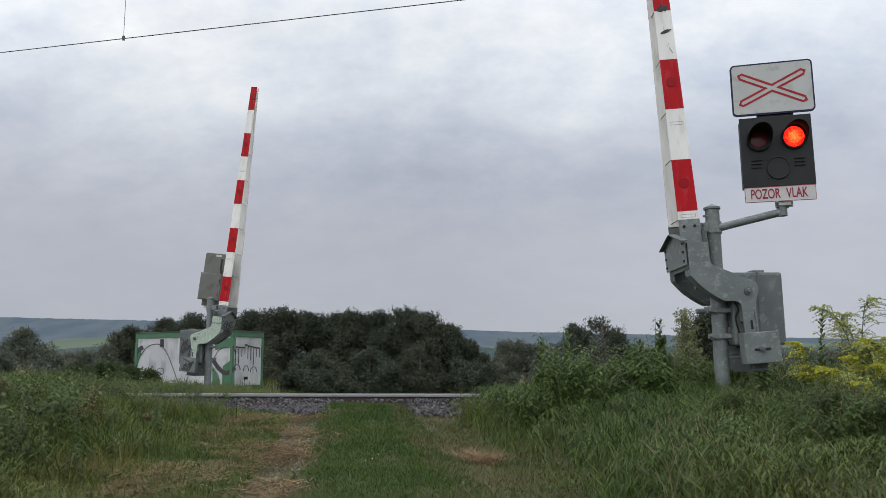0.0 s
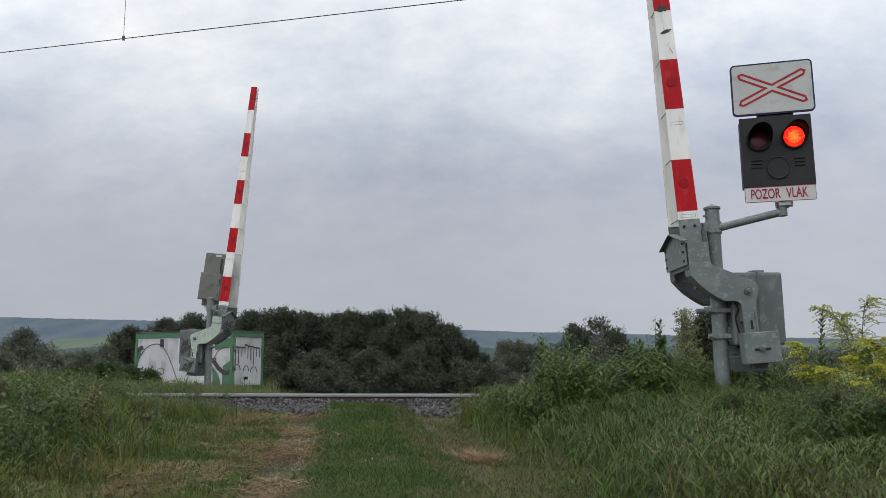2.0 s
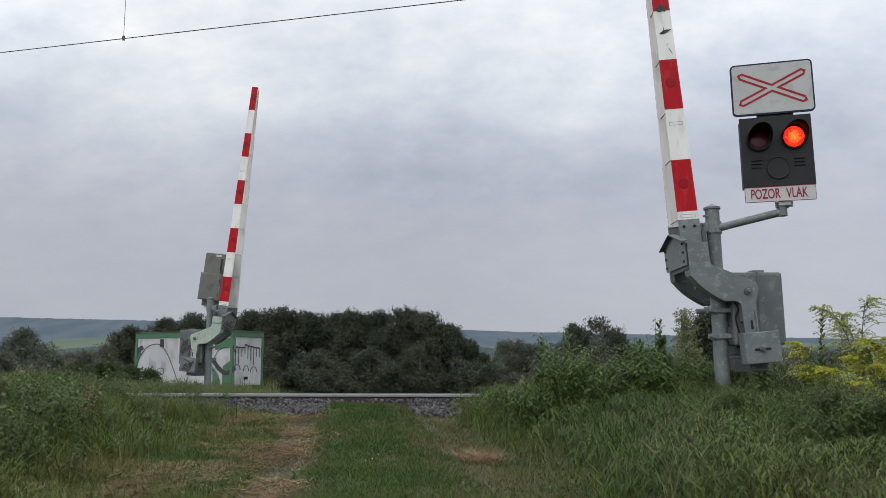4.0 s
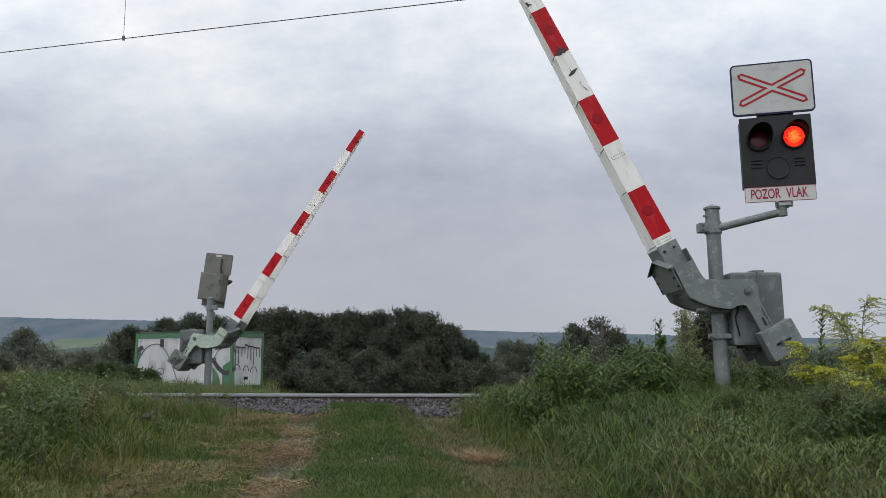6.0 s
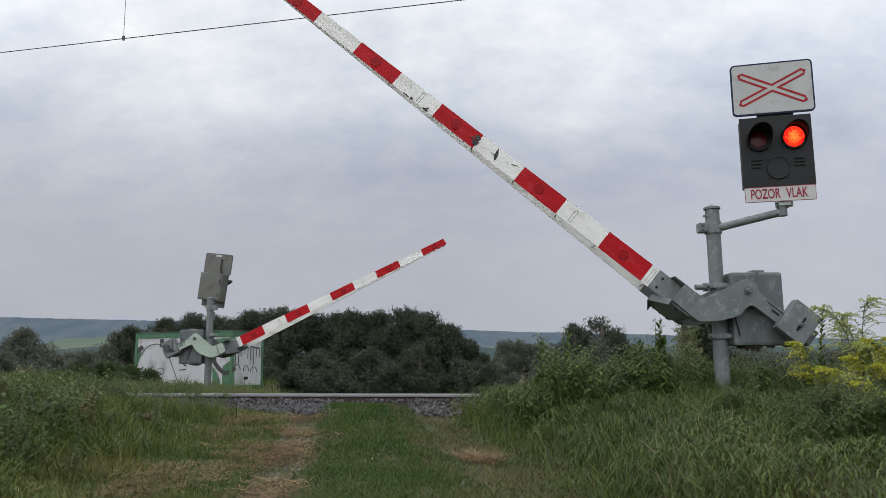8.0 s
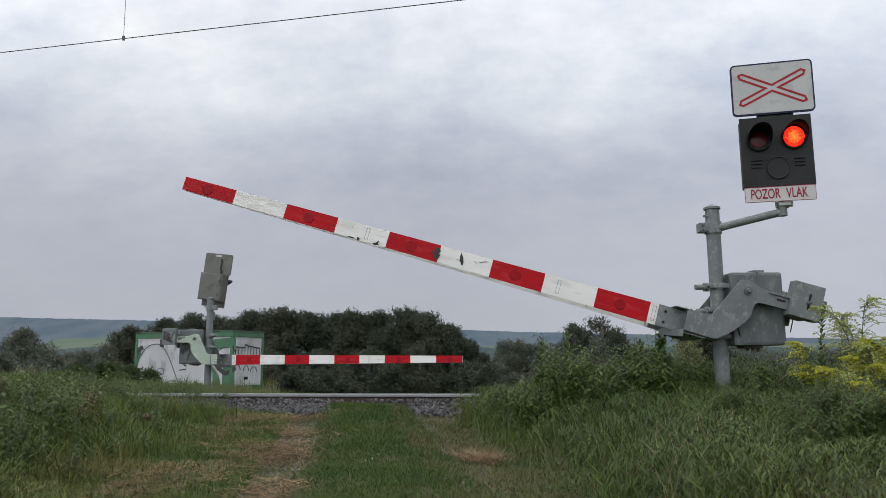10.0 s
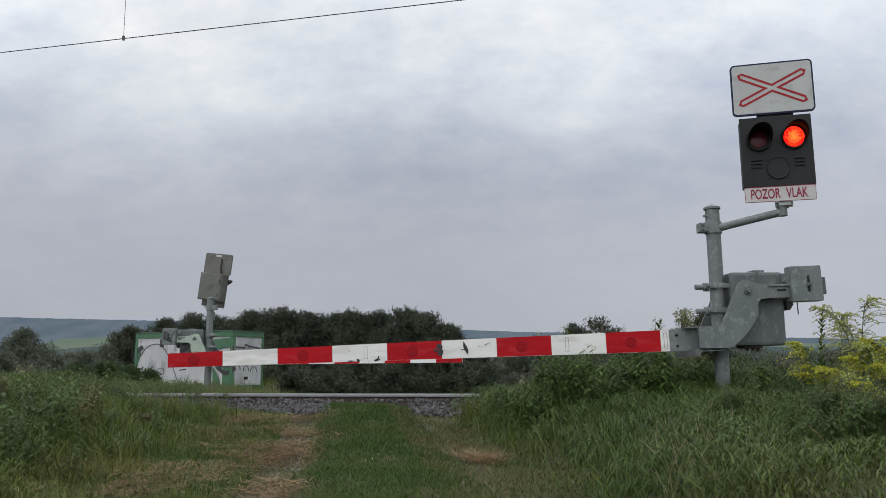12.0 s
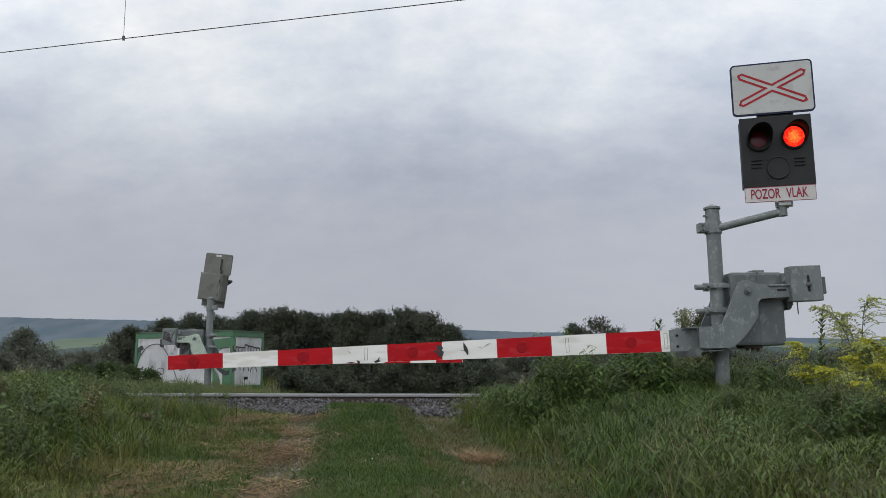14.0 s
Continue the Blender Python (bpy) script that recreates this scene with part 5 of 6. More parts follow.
def bank_growth(x, y):
    """The growth is low before the barrier's mast and tall further back."""
    return np.clip(0.28 + 0.72 * step(y, 6.7, 7.8) + 0.35 * (1 - step(x, 1.2, 2.0)), 0.25, 1.0) * (0.8 + 0.4 * patch(x, y, 1.7))


def low_by_rails(x, y):
    """The growth stays low beside the rails."""
    return 0.30 + 0.70 * (1 - step(across(x, y), -2.6, -1.0))


blades("lane_grass", scatter(rng0, 84000, -4, 3, 3.7, 10.6, lambda x, y: before_track(x, y, -0.28) * np.exp(-(np.abs(x - road_x(y) + 0.06 + 0.05 * np.sin(4 * y)) / 0.54) ** 4) * np.clip(0.45 + patch(x, y, 3.0), 0, 1)), (0.018, 0.052), (0.004, 0.009), GRASS_SHORT,
       "short green grass along the middle of the lane", 1, 1.0, levels=2)
blades("rut_grass", scatter(rng0, 24000, -3, 3, 3.6, 10.4, lambda x, y: before_track(x, y, -0.5) * (x - road_x(y) > 0.22) * (x - road_x(y) < 1.25) * np.clip(0.25 + 0.9 * patch(x + 4, y, 2.2), 0.08, 1) * (1 - 0.75 * np.exp(-((x - road_x(y) - 0.55) / 0.12) ** 2))), (0.02, 0.06), (0.004, 0.008), GRASS_OLIVE,
       "thin trampled yellowish grass beside the wheel rut", 2, 0.9, levels=3)
blades("mown_grass", scatter(rng0, 44000, -6, 0, 3.6, 10.6, lambda x, y: before_track(x, y, -0.55) * (x - road_x(y) < -0.95) * (x - road_x(y) > -3.0) * np.clip(0.1 + 1.0 * patch(x, y, 2.0), 0.05, 1)), (0.030, 0.095), (0.004, 0.009), GRASS_TALL,
       "short mown green grass beside the wheel rut", 22, 1.0, levels=3)
blades("mown_grass", scatter(rng0, 9000, -3, 0, 3.6, 9.6, lambda x, y: before_track(x, y, -0.9) * (x - road_x(y) < -0.5) * (x - road_x(y) > -1.3) * np.clip(0.02 + patch(x + 1, y + 3, 2.6) - 0.2, 0.02, 1)), (0.02, 0.05), (0.004, 0.008), GRASS_OLIVE,
       "thin yellowish grass in the wheel rut", 23, 1.0, levels=3)
blades("verge_grass", scatter(rng0, 14000, 0.0, 6.0, 2.6, 10.6, lambda x, y: before_track(x, y, -0.5) * (x - road_x(y) > 1.02) * np.clip(0.35 + patch(x, y), 0, 1), 0.05), (0.16, 0.38), (0.005, 0.010), GRASS_TALL,
       "tall unmown grass on the bank by the barrier", 3, 0.9, levels=3, tall=bank_growth)
blades("reed_grass", scatter(rng0, 48000, 0.0, 6.0, 2.6, 10.4, lambda x, y: before_track(x, y, -0.6) * (x - road_x(y) > 1.0 + 0.15 * np.sin(5 * y)) * np.clip(0.3 + patch(x + 3, y + 1), 0, 1), 0.06), (0.07, 0.16), (0.004, 0.0085), GRASS_BLUE,
       "broad reed grass with arching leaves on the bank", 4, 1.6, levels=4, droop=True, tall=lambda x, y: 0.55 + 0.45 * step(y, 3.2, 5.2), lift=lambda x, y: 0.36 * bank_growth(x, y) * step(x - road_x(y), 1.0, 1.7))
blades("broad_grass", scatter(rng0, 17000, 0.0, 4.5, 3.2, 9.6, lambda x, y: before_track(x, y, -0.8) * (x - road_x(y) > 1.25) * np.clip(1.6 * patch(x + 7, y + 3, 1.1) - 0.35, 0.03, 1), 0.10), (0.15, 0.28), (0.0045, 0.009), GRASS_PALE,
       "long pale arching grass leaves on the bank", 24, 1.6, levels=5, droop=True, tall=lambda x, y: 0.5 + 0.5 * step(y, 3.6, 5.6), lift=lambda x, y: 0.34 * bank_growth(x, y))
blades("verge_grass", scatter(rng0, 22000, -7.0, -1.0, 3.8, 11.8, lambda x, y: before_track(x, y, -0.4) * (x - road_x(y) < -1.05) * np.clip(0.3 + 0.35 * step(-(x - road_x(y)), 1.2, 3.0) + 0.5 * patch(x, y), 0, 1), 0.05), (0.05, 0.14), (0.004, 0.009), GRASS_TALL,
       "rough grass on the verge of the lane", 5, 0.9, levels=3, tall=low_by_rails)
blades("verge_grass", scatter(rng0, 9000, -7.5, -2.2, 4.2, 12.5, lambda x, y: before_track(x, y, -0.3) * (x - road_x(y) < -1.9 - 0.4 * np.sin(2 * y)) * np.clip(patch(x, y) + 0.1, 0, 1), 0.06), (0.18, 0.36), (0.005, 0.011), GRASS_TALL,
       "tall rough grass on the far side of the verge", 6, 0.8, tall=low_by_rails)
blades("verge_weeds", scatter(rng0, 56000, -7.5, -1.0, 3.6, 12.2, lambda x, y: before_track(x, y, -0.6) * (x - road_x(y) < -1.2 + 0.25 * np.sin(3 * y)) * np.clip(0.15 + 0.4 * step(-(x - road_x(y)), 1.2, 2.8) + 0.8 * patch(x, y, 1.6), 0, 1), 0.05), (0.05, 0.11), (0.005, 0.010), GRASS_TALL,
       "low leafy green growth on the verge", 16, 1.6, levels=3, droop=True, lift=lambda x, y: (0.02 + 0.30 * step(-(x - road_x(y)), 1.7, 3.2)) * np.clip(0.3 + patch(x * 1.3, y), 0.15, 1.2) * low_by_rails(x, y))
def straw_bed(x, y):
    """Swathes of mown straw on the verge, left of the rut."""
    d = x - road_x(y)
    swathe = np.exp(-((d + 1.38 + 0.20 * np.sin(1.7 * y)) / 0.30) ** 2) * np.clip(patch(x + 0.5, y, 1.9) * 2.2 - 0.75, 0, 1)
    mouth = 0.9 * np.exp(-((d + 0.95) / 0.28) ** 2) * np.clip(patch(x + 0.2, y + 0.4, 2.4) * 1.8 - 0.3, 0, 1)
    return np.clip(swathe + mouth, 0, 1)


blades("dry_grass", scatter(rng0, 9000, -4.6, -0.4, 3.7, 9.3, lambda x, y: before_track(x, y, -1.2) * straw_bed(x, y), 0.03), (0.05, 0.16), (0.003, 0.007), STRAW,
       "mown dry grass lying on the verge", 7, 1.0, flat=0.80, levels=3)
blades("dry_grass", scatter(rng0, 700, 0.0, 0.8, 5.7, 6.6, lambda x, y: np.exp(-((x - 0.30) / 0.13) ** 2 - ((y - 6.1) / 0.16) ** 2)), (0.06, 0.20), (0.003, 0.007), STRAW,
       "dry grass in a small heap by the rut", 8, 1.0, flat=0.55, levels=3)
blades("dead_stalks", scatter(rng0, 170, 0.6, 3.2, 3.6, 5.2, lambda x, y: before_track(x, y) * (x - road_x(y) > 1.3) * np.clip(0.02 + 1.2 * np.exp(-((x / y - 0.31) / 0.05) ** 2), 0, 1), 0.07), (0.20, 0.36), (0.004, 0.009), STALK,
       "dead straw-coloured stalks in the bank", 9, 0.6)
blades("embankment_grass", scatter(rng0, 20000, -11, 9, 11.5, 19, lambda x, y: in_view(x, y) * (across(x, y) > 2.5 + 0.3 * np.sin(2 * x)) * (across(x, y) < 6.5) * (0.12 + 0.88 * np.clip(np.abs(x - (-1.6 + 0.02 * y)) - 0.5, 0, 1)) * np.clip(0.2 + patch(x * 0.8, y), 0, 1), 0.09), (0.16, 0.36), (0.006, 0.012), GRASS_FAR,
       "light green grass on the embankment beyond the rails", 10, 0.7, levels=3, tall=lambda x, y: 0.25 + 0.75 * np.clip(np.abs(x + 0.3) - 1.6, 0, 1) * (0.55 + 0.45 * (x < -2)))
blades("embankment_grass", scatter(rng0, 16000, -8, 1.5, 11.0, 16, lambda x, y: in_view(x, y) * (across(x, y) > 1.55) * (across(x, y) < 4.6) * np.clip(0.15 + patch(x, y, 1.3), 0, 1), 0.07), (0.06, 0.15), (0.005, 0.010), GRASS_TALL,
       "low grass along the foot of the rails", 12, 0.8, levels=3)
blades("embankment_grass", scatter(rng0, 16000, -16, 1.0, 14.0, 36, lambda x, y: in_view(x, y) * (across(x, y) > 4.0) * np.clip(0.35 + patch(x * 0.7, y * 0.7), 0, 1) * np.clip(18 / y, 0, 1) ** 2, 0.12), (0.10, 0.26), (0.010, 0.020), GRASS_TALL,
       "rough grass on the slope behind the railway", 13, 0.8, levels=3)
blades("embankment_grass", scatter(rng0, 3600, -6.6, -3.4, 14.1, 15.35, lambda x, y: np.clip(0.25 + patch(x, y, 1.5), 0.1, 1), 0.07), (0.20, 0.36), (0.006, 0.011), GRASS_FAR,
       "light green tufts round the foot of the barrier", 25, 0.7, levels=3)
blades("meadow_grass", scatter(rng0, 36000, -13, 13, -9, 10.5, lambda x, y: (~in_view(x, y)) * (across(x, y) < -1.0) * np.clip(0.15 + patch(x, y, 1.3), 0.05, 1) * (1 - 0.8 * np.exp(-((np.abs(x - road_x(y)) - 0.8) / 0.2) ** 2)), 0.06), (0.05, 0.13), (0.010, 0.018), GRASS_TALL,
       "grass on the meadow and along the lane", 26, 0.9, levels=2)
blades("field_grass", scatter(rng0, 6000, -30, -6, 18, 44, lambda x, y: in_view(x, y) * np.clip(0.3 + patch(x * 0.3, y * 0.3), 0, 1), 0.2), (0.25, 0.5), (0.02, 0.04), GRASS_TALL,
       "rough meadow beyond the railway", 11, 0.6, levels=3)


# ---- herbs ----
def leafy_herb(x, y, h, mat, seed, label, leaf=0.11, pairs=12, bushy=0.6, category="weed", spire=0.0, slim=0.15):
    """An upright weed: stem, leaves in a spiral that shorten upwards, side shoots."""
    rng = np.random.default_rng(seed)
    z0 = float(land(x, y)) - 0.01
    root = new(category.replace(" ", "_"))
    root.matrix_basis = pose(x, y, z0, 0, 0, rng.uniform(0, 360))
    bm = bmesh.new()
    bend = rng.uniform(-0.10, 0.10, 2) * h
    axes = [[Vector((0, 0, 0)), Vector((bend[0] * 0.3, bend[1] * 0.3, h * 0.5)), Vector((bend[0], bend[1], h))]]
    for k in range(int(4 * bushy + 1)):
        f = rng.uniform(0.25, 0.7)
        a = rng.uniform(0, 6.28)
        p = Vector((bend[0] * f * f, bend[1] * f * f, h * f))
        l = h * rng.uniform(0.22, 0.42) * bushy
        axes.append([p, p + Vector((math.cos(a) * l * 0.5, math.sin(a) * l * 0.5, l * 0.55)), p + Vector((math.cos(a) * l * 0.7, math.sin(a) * l * 0.7, l * 1.15))])
    rings = []
    for i, ax in enumerate(axes):
        P = curve_through(ax, 4)
        tube(bm, P, [0.0055 * (1 - 0.75 * j / (len(P) - 1)) * (1 if i == 0 else 0.6) for j in range(len(P))], 4)
        m = pairs * 2 if i == 0 else pairs
        for j in range(m):
            f = 0.12 + 0.88 * j / m
            q = P[min(int(f * (len(P) - 1)), len(P) - 2)].lerp(P[min(int(f * (len(P) - 1)) + 1, len(P) - 1)], f * (len(P) - 1) % 1)
            a = j * 2.4 + rng.uniform(-0.4, 0.4)
            l = leaf * (1.1 - 0.65 * f) * rng.uniform(0.75, 1.25) * (1 if i == 0 else 0.75)
            l *= 1.15
            w = l * slim
            d = np.array([math.cos(a), math.sin(a), 0.0])
            s = np.array([-math.sin(a), math.cos(a), 0.0])
            lift = 0.75 if spire else 0.45
            pts = []
            for t, ww in ((0.0, 0.12), (0.35, 1.0), (0.7, 0.75), (1.0, 0.05)):
                c = np.array(q) + d * l * t * (0.5 if spire else 0.9) + np.array([0, 0, l * (lift * t - 0.65 * t * t * (0.4 if spire else 1.0))])
                pts.append((c - s * w * ww / 1, c + s * w * ww / 1))
            rings.append(pts)
    part("stem", bm, STEM, root)
    ob = new("foliage", strips("foliage", mat, np.array(rings)))
    ob.parent = root
    return tagged(root, label, category, "weeds on the bank")


def goldenrod(x, y, h, seed, pale, drift):
    """Goldenrod: leafy stem with an arching plume of one-sided flower sprays."""
    rng = np.random.default_rng(seed)
    z0 = float(land(x, y)) - 0.01
    root = new("goldenrod")
    root.matrix_basis = pose(x, y, z0)
    bm = bmesh.new()
    bx, by = drift
    stem = curve_through([(0, 0, 0), (bx * 0.12, by * 0.12, h * 0.5), (bx * 0.5, by * 0.5, h * 0.9), (bx, by, h)], 6)
    tube(bm, stem, [0.005 * (1 - 0.7 * j / (len(stem) - 1)) for j in range(len(stem))], 5)
    leaves, flowers = [], []
    twigs = bmesh.new()
    n = len(stem) - 1
    for j in range(60):
        f = 0.10 + 0.75 * j / 60
        q = np.array(stem[int(f * n)])
        a = j * 2.4
        d, s = np.array([math.cos(a), math.sin(a), 0]), np.array([-math.sin(a), math.cos(a), 0])
        l = rng.uniform(0.05, 0.10)
        leaves.append([(q + d * l * t + np.array([0, 0, l * (0.5 * t - 0.6 * t * t)]) - s * w * l, q + d * l * t + np.array([0, 0, l * (0.5 * t - 0.6 * t * t)]) + s * w * l) for t, w in ((0, 0.03), (0.4, 0.11), (1.0, 0.01))])
    for j in range(46):
        f = 0.45 + 0.55 * j / 46
        q = np.array(stem[min(int(f * n), n)])
        a = math.atan2(by, bx) + rng.uniform(-1.1, 1.1)
        a += (0.7 if pale else 0.3) * rng.normal()
        l = ((0.46 if pale else 0.30) * (1 - f) + 0.05) * rng.uniform(0.6, 1.3) * (0.8 + h * 0.25)
        rise = rng.uniform(0.35, 1.15)
        d, s = np.array([math.cos(a), math.sin(a), 0]), np.array([-math.sin(a), math.cos(a), 0])
        run = [q + d * l * t * (0.8 if pale else 1.0) + np.array([0, 0, l * (rise * t - (0.30 + 0.45 * rise) * t * t)]) for t in np.linspace(0, 1, 7)]
        tube(twigs, [tuple(p) for p in run], 0.0012, 4)
        for p, p2 in zip(run[1:], run[2:] + [run[-1]]):
            for _ in range(4 if pale else 6):
                c = p + (p2 - p) * rng.random() + rng.normal(0, 0.003, 3) + np.array([0, 0, 0.003])
                u = rng.normal(size=3)
                u /= np.linalg.norm(u)
                v = np.cross(u, rng.normal(size=3))
                v /= np.linalg.norm(v) + 1e-6
                u, v = u * rng.uniform(0.003, 0.007), v * rng.uniform(0.0012, 0.0028)
                flowers.append([(c - u - v, c - u + v), (c + u - v, c + u + v)])
    part("stem", bm, STEM, root)
    tagged(part("twig_spray", twigs, STEM, root), kind="stuff")
    ob = new("foliage", strips("foliage", HERB, np.array(leaves)))
    ob.parent = root
    fl = new("flower_plume", strips("flower_plume", GOLD_PALE if pale else GOLD, np.array(flowers), False))
    fl.parent = root
    return tagged(root, "goldenrod with a pale budding plume" if pale else "goldenrod with bright yellow arching flower sprays", "goldenrod", "goldenrod on the bank")


def herbs():
    rng = np.random.default_rng(21)
    k = 0
    # tall weeds that stand out of the bank
    for x, y, tip, leaf, pairs in ((0.90, 7.0, 1.00, 0.13, 14), (1.05, 6.8, 1.04, 0.12, 14), (1.00, 7.3, 0.92, 0.12, 12), (1.98, 7.2, 1.13, 0.11, 18), (2.06, 7.5, 0.98, 0.11, 14), (1.86, 7.3, 0.96, 0.12, 14), (1.75, 7.0, 0.88, 0.12, 12),
                                   (1.55, 7.2, 0.86, 0.12, 12), (1.35, 7.4, 0.84, 0.12, 12), (2.20, 7.6, 0.92, 0.11, 12)):
        x, y, tip = x * 1.11, y * 1.11, 0.74 + (tip - 0.74) * 1.11
        leafy_herb(x, y, tip + 0.05 - float(land(x, y)), HERB, 500 + k, "tall leafy green weed with narrow leaves", leaf * 1.0, pairs + 10, 0.7)
        k += 1
    # more of the same over the crest of the bank
    for _ in range(30):
        y = rng.uniform(6.9, 8.3)
        x = y * (rng.uniform(0.13, 0.20) if rng.random() < 0.4 else rng.uniform(0.22, 0.33))
        leafy_herb(x, y, rng.uniform(0.74, 0.98) - float(land(x, y)), HERB_LIGHT if rng.random() < 0.6 else HERB, 700 + k, "tall leafy green weed with narrow leaves", 0.13, 22, 0.6)
        k += 1
    # pointed spires that stand above the crest
    for x, y, tip in ((2.20, 7.9, 1.17), (2.30, 8.0, 1.00), (0.98, 7.8, 1.00), (1.26, 7.8, 1.07), (2.10, 8.1, 0.98)):
        leafy_herb(x, y, tip - float(land(x, y)), HERB_LIGHT, 700 + k, "pointed leafy green weed that stands above the bank", 0.17, 20, 0.3, spire=1.0, slim=0.12)
        k += 1
    leafy_herb(3.13, 6.4, 1.18 - float(land(3.13, 6.4)), HERB_DARK, 520, "dark upright weed with short close leaves", 0.12, 34, 0.2, spire=1.0)
    # lower weeds over both banks
    for _ in range(170):
        y = rng.uniform(3.8, 8.6)
        x = float(road_x(y)) + 1.35 + 3.3 * rng.random() ** 1.5
        if abs(x) > 0.62 * y + 0.2 or (abs(x - 2.55) < 0.35 and y < 7.2 and rng.random() < 0.5):
            continue
        leafy_herb(x, y, rng.uniform(0.16, 0.30) + 0.12 * (y > 6.9), HERB if rng.random() < 0.7 else HERB_DARK, 540 + k, "low leafy weed among the grass", rng.uniform(0.05, 0.085) + 0.05 * (y > 6.9), 14, 1.0)
        k += 1
    for _ in range(110):
        y = rng.uniform(4.6, 11.0)
        x = float(road_x(y)) - rng.uniform(1.9, 4.6)
        if abs(x) > 0.62 * y + 0.3:
            continue
        leafy_herb(x, y, rng.uniform(0.14, 0.34) + 0.10 * (x < -3), HERB if rng.random() < 0.5 else HERB_DARK, 640 + k, "leafy weed on the grassy verge", 0.080, 9, 1.0)
        k += 1
    # a thicket of tall weeds, partly browning, where the verge ends
    for _ in range(120):
        y = rng.uniform(4.6, 9.2)
        x = float(road_x(y)) - rng.uniform(2.35, 4.6)
        if abs(x) > 0.60 * y + 0.2 or across(x, y) > -1.3:
            continue
        mat = (HERB_DARK, HERB_DARK, HERB_BROWN, HERB)[int(rng.integers(0, 4))]
        leafy_herb(x, y, rng.uniform(0.30, 0.48) * float(low_by_rails(x, y)), mat, 1500 + k, "browning tall weed in the thicket" if mat is HERB_BROWN else "tall leafy weed in the thicket", rng.uniform(0.08, 0.13), 12, 0.9)
        k += 1
    # leafy undergrowth below the goldenrod
    for _ in range(46):
        y = rng.uniform(4.0, 5.7)
        x = rng.uniform(1.9, 0.6 * y + 0.2)
        leafy_herb(x, y, rng.uniform(0.20, 0.40), HERB_DARK if rng.random() < 0.5 else HERB, 1200 + k, "bushy green weed below the goldenrod", 0.055, 20, 1.0)
        k += 1
    # bright and budding goldenrod
    for i, (x, y, tip, dx, dy, pale) in enumerate(((3.05, 5.6, 1.13, -0.32, -0.05, 1), (3.02, 5.8, 1.10, 0.05, 0.05, 1), (2.93, 5.4, 1.18, 0.12, 0.0, 1), (3.22, 5.5, 1.19, 0.10, 0.0, 1), (3.10, 5.7, 1.02, -0.10, 0, 1),
                                                  (2.78, 5.0, 0.68, -0.36, -0.05, 0), (2.95, 5.1, 0.76, -0.28, 0.0, 0), (2.98, 4.8, 0.70, -0.25, 0.0, 0))):
        goldenrod(x, y, tip - float(land(x, y)), 900 + i, pale, (dx, dy))
    for i, (x, y, tip, dx, dy, pale) in enumerate(((2.76, 4.7, 0.60, -0.26, 0.0, 0), (2.80, 5.3, 0.64, -0.34, 0.0, 0), (3.10, 5.0, 0.82, -0.18, 0.0, 0), (3.05, 5.2, 0.74, 0.15, -0.1, 0), (2.90, 4.6, 0.62, -0.15, -0.1, 0),
                                                  (3.15, 5.3, 0.88, -0.22, 0.0, 0), (2.85, 5.2, 0.70, -0.40, 0.0, 0))):
        goldenrod(x, y, tip - float(land(x, y)), 930 + i, pale, (dx, dy))
    for i in range(8):
        x, y = rng.uniform(2.50, 3.30), rng.uniform(4.6, 5.7)
        goldenrod(x, y, rng.uniform(0.50, 0.90) - float(land(x, y)), 960 + i, i % 4 == 0, (rng.uniform(-0.38, -0.08), rng.uniform(-0.1, 0.1)))
    # small white blossoms in the grass
    spots = [(-0.52, 5.6), (-0.50, 5.85), (-0.56, 5.5), (1.75, 4.45), (2.3, 4.6)]
    for x, y in spots:
        bm = bmesh.new()
        z = float(land(x, y)) + (0.028 if -1.2 < x < 0.4 else 0.14)
        bmesh.ops.create_icosphere(bm, subdivisions=1, radius=0.004, matrix=Matrix.Translation((x, y, z)))
        flower = part("clover_flower", bm, BLOSSOM)
        bm = bmesh.new()
        rod(bm, (x, y, z - 0.002), (x, y, float(land(x, y)) - 0.02), 0.0012, n=5)
        part("stem", bm, STEM, flower)
        tagged(flower, "small white clover flower in the grass", "flower", "white flowers")


herbs()


def soil_heap():
    bm = bmesh.new()
    bmesh.ops.create_icosphere(bm, subdivisions=4, radius=1.0)
    for v in bm.verts:
        v.co *= 1 + 0.30 * noise.noise(v.co * 2.5) + 0.22 * noise.noise(v.co * 6) + 0.12 * noise.noise(v.co * 14)
        v.co = Vector((v.co.x * 0.19, v.co.y * 0.15, v.co.z * 0.05))
    x, y = -2.99, 7.5
    tagged(part("soil_heap", bm, DIRT, at=pose(x, y, float(land(x, y)) + 0.05), smooth=True), "small heap of bare brown soil in the grass", "soil")


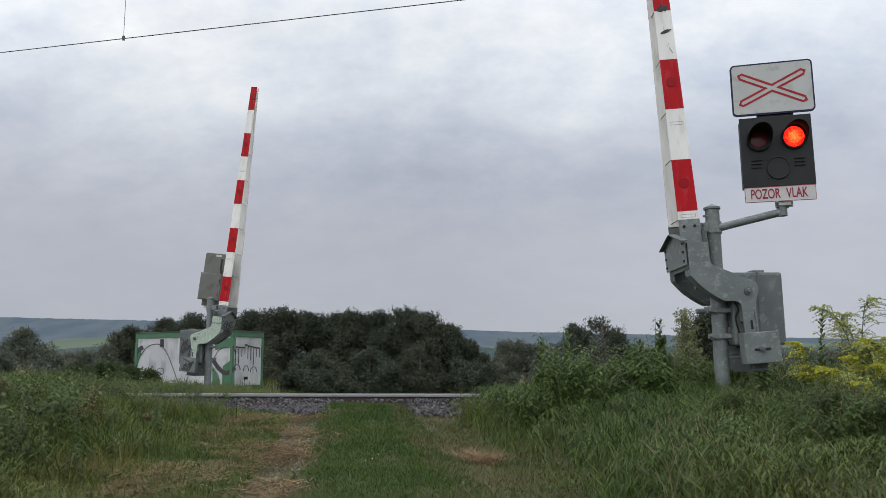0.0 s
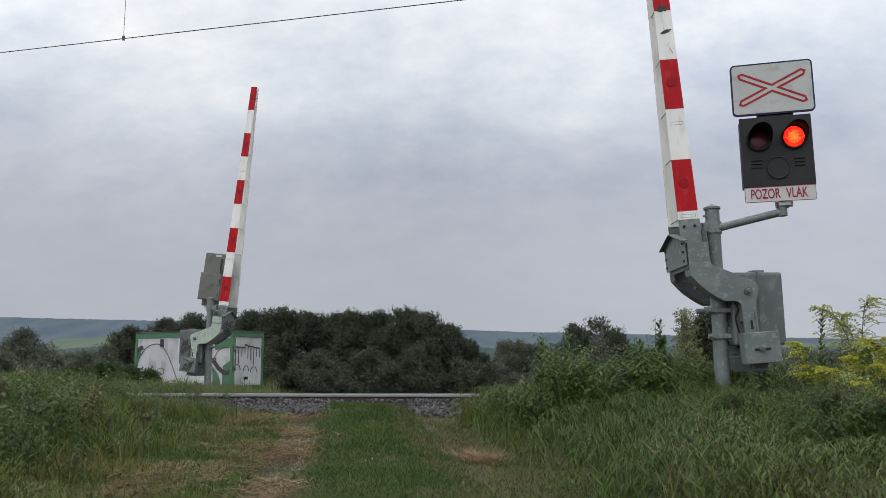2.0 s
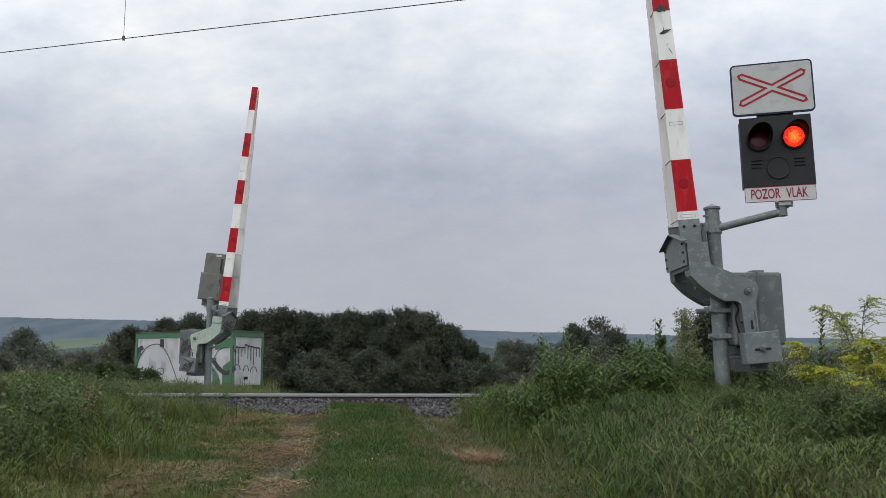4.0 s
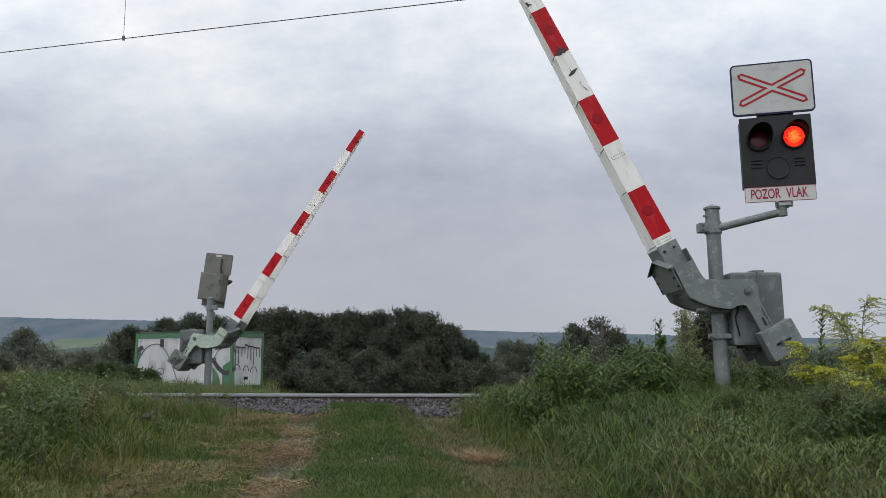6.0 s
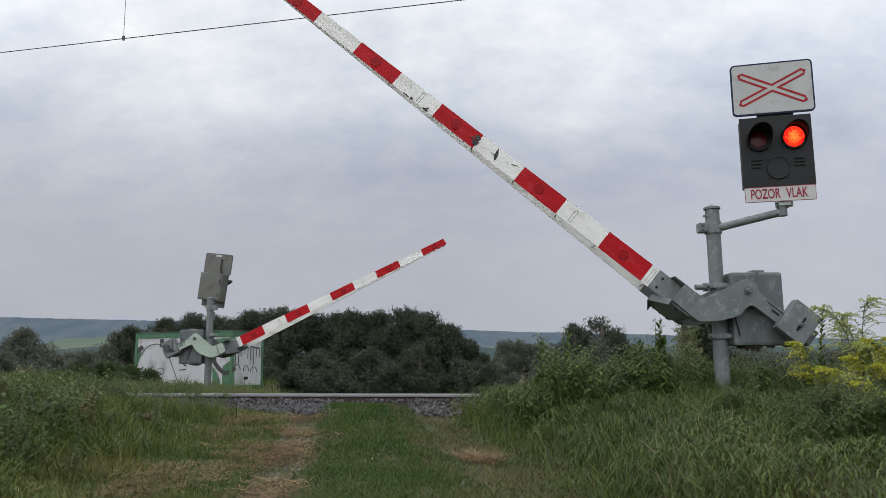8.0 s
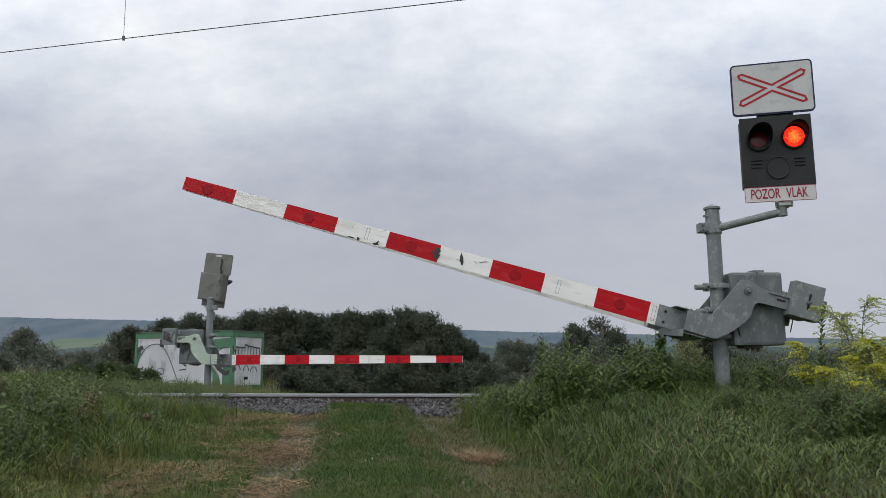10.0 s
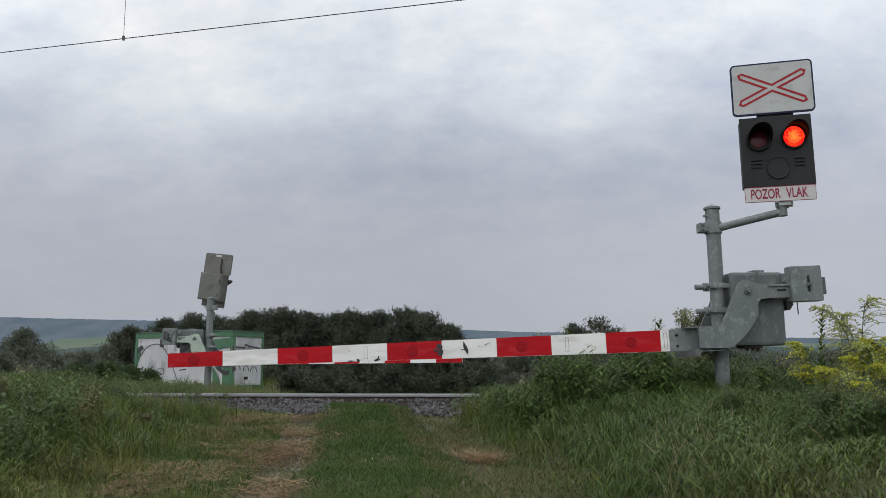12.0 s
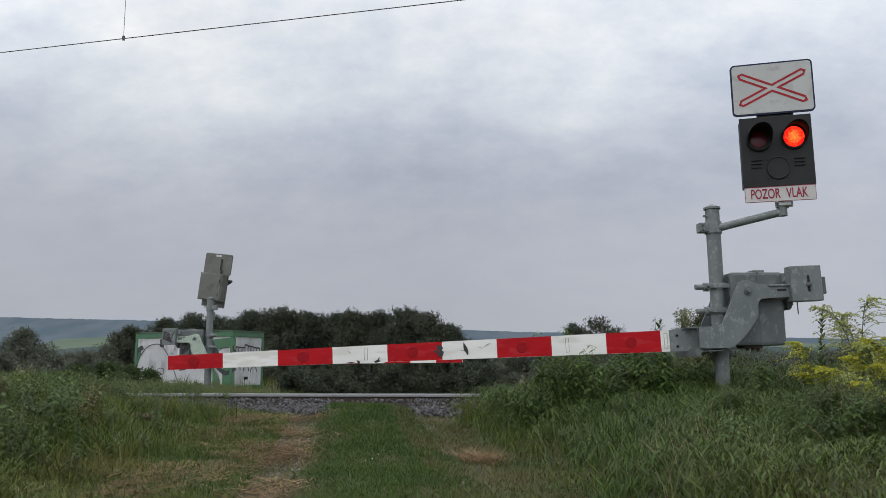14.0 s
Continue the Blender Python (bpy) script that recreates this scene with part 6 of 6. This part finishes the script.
def clods():
    rng = np.random.default_rng(41)
    spots = [(-2.95 + rng.normal(0, 0.17), 7.5 + rng.normal(0, 0.12)) for _ in range(160)]
    pebbles("soil_clods", [(x, y, float(land(x, y)) + 0.01) for x, y in spots], 0.008, 0.030, DIRT, "crumbled clods of bare brown soil", 42)


DIRT = material("bare_soil", (0.048, 0.030, 0.020), 0.95, second=(0.085, 0.055, 0.036), scale=12, bump=0.9, bump_scale=30)
soil_heap()
clods()


# ---- what moves: the two arms and the blinking lamps ----
def arm_rows(rows):
    px, pz = PIVOT
    return [(t, pose(px, 0, pz, 0, -a, 0)) for t, a in rows]


def motions():
    walk(near_arm, arm_rows([(0.0, 86.2), (3.9, 86.2), (4.15, 85.1), (4.5, 81.6), (5.0, 76.1), (5.3, 72.6), (5.5, 70.2), (6.0, 64.1), (6.5, 58.0), (7.0, 51.8), (7.5, 45.6), (8.0, 39.5),
                             (8.2, 37.1), (9.0, 27.6), (10.0, 16.2), (10.5, 10.6), (11.0, 4.95), (11.5, 1.7), (11.8, 0.1), (12.05, -2.0), (14.0, -2.0)]))
    walk(far_arm, arm_rows([(0.0, 83.6), (3.9, 83.6), (4.15, 82.3), (4.5, 77.8), (5.0, 70.6), (5.3, 66.2), (5.5, 63.5), (6.0, 56.0), (6.5, 48.3), (7.0, 40.5), (7.5, 32.6), (8.0, 24.7),
                            (8.2, 21.6), (8.8, 13.2), (9.3, 7.2), (9.7, 2.2), (10.0, -0.35), (14.0, -0.35)]))
    # the lamps take turns: about 1.02 s for a full cycle
    for key in ("near", "far"):
        for side in (1, -1):
            g, cx, f, cz = LENS[(key, side)]
            changes = sorted([(0.12 + 1.0235 * k, side > 0) for k in range(-1, 14)] + [(0.62 + 1.0235 * k, side < 0) for k in range(-1, 14)])
            on = lambda s: pose(cx, f + (0.009 if s else -0.05), cz)
            rows = [(0.0, on(side < 0))]
            state = side < 0
            for t, s in changes:
                if 0.05 < t < 13.97 and s != state:
                    lag = -0.045 if s else 0.045                # a lamp glows on while the other lights up
                    rows += [(t + lag - 0.025, on(state)), (t + lag + 0.025, on(s))]
                    state = s
            rows.append((14.0, on(state)))
            walk(g, rows)


motions()
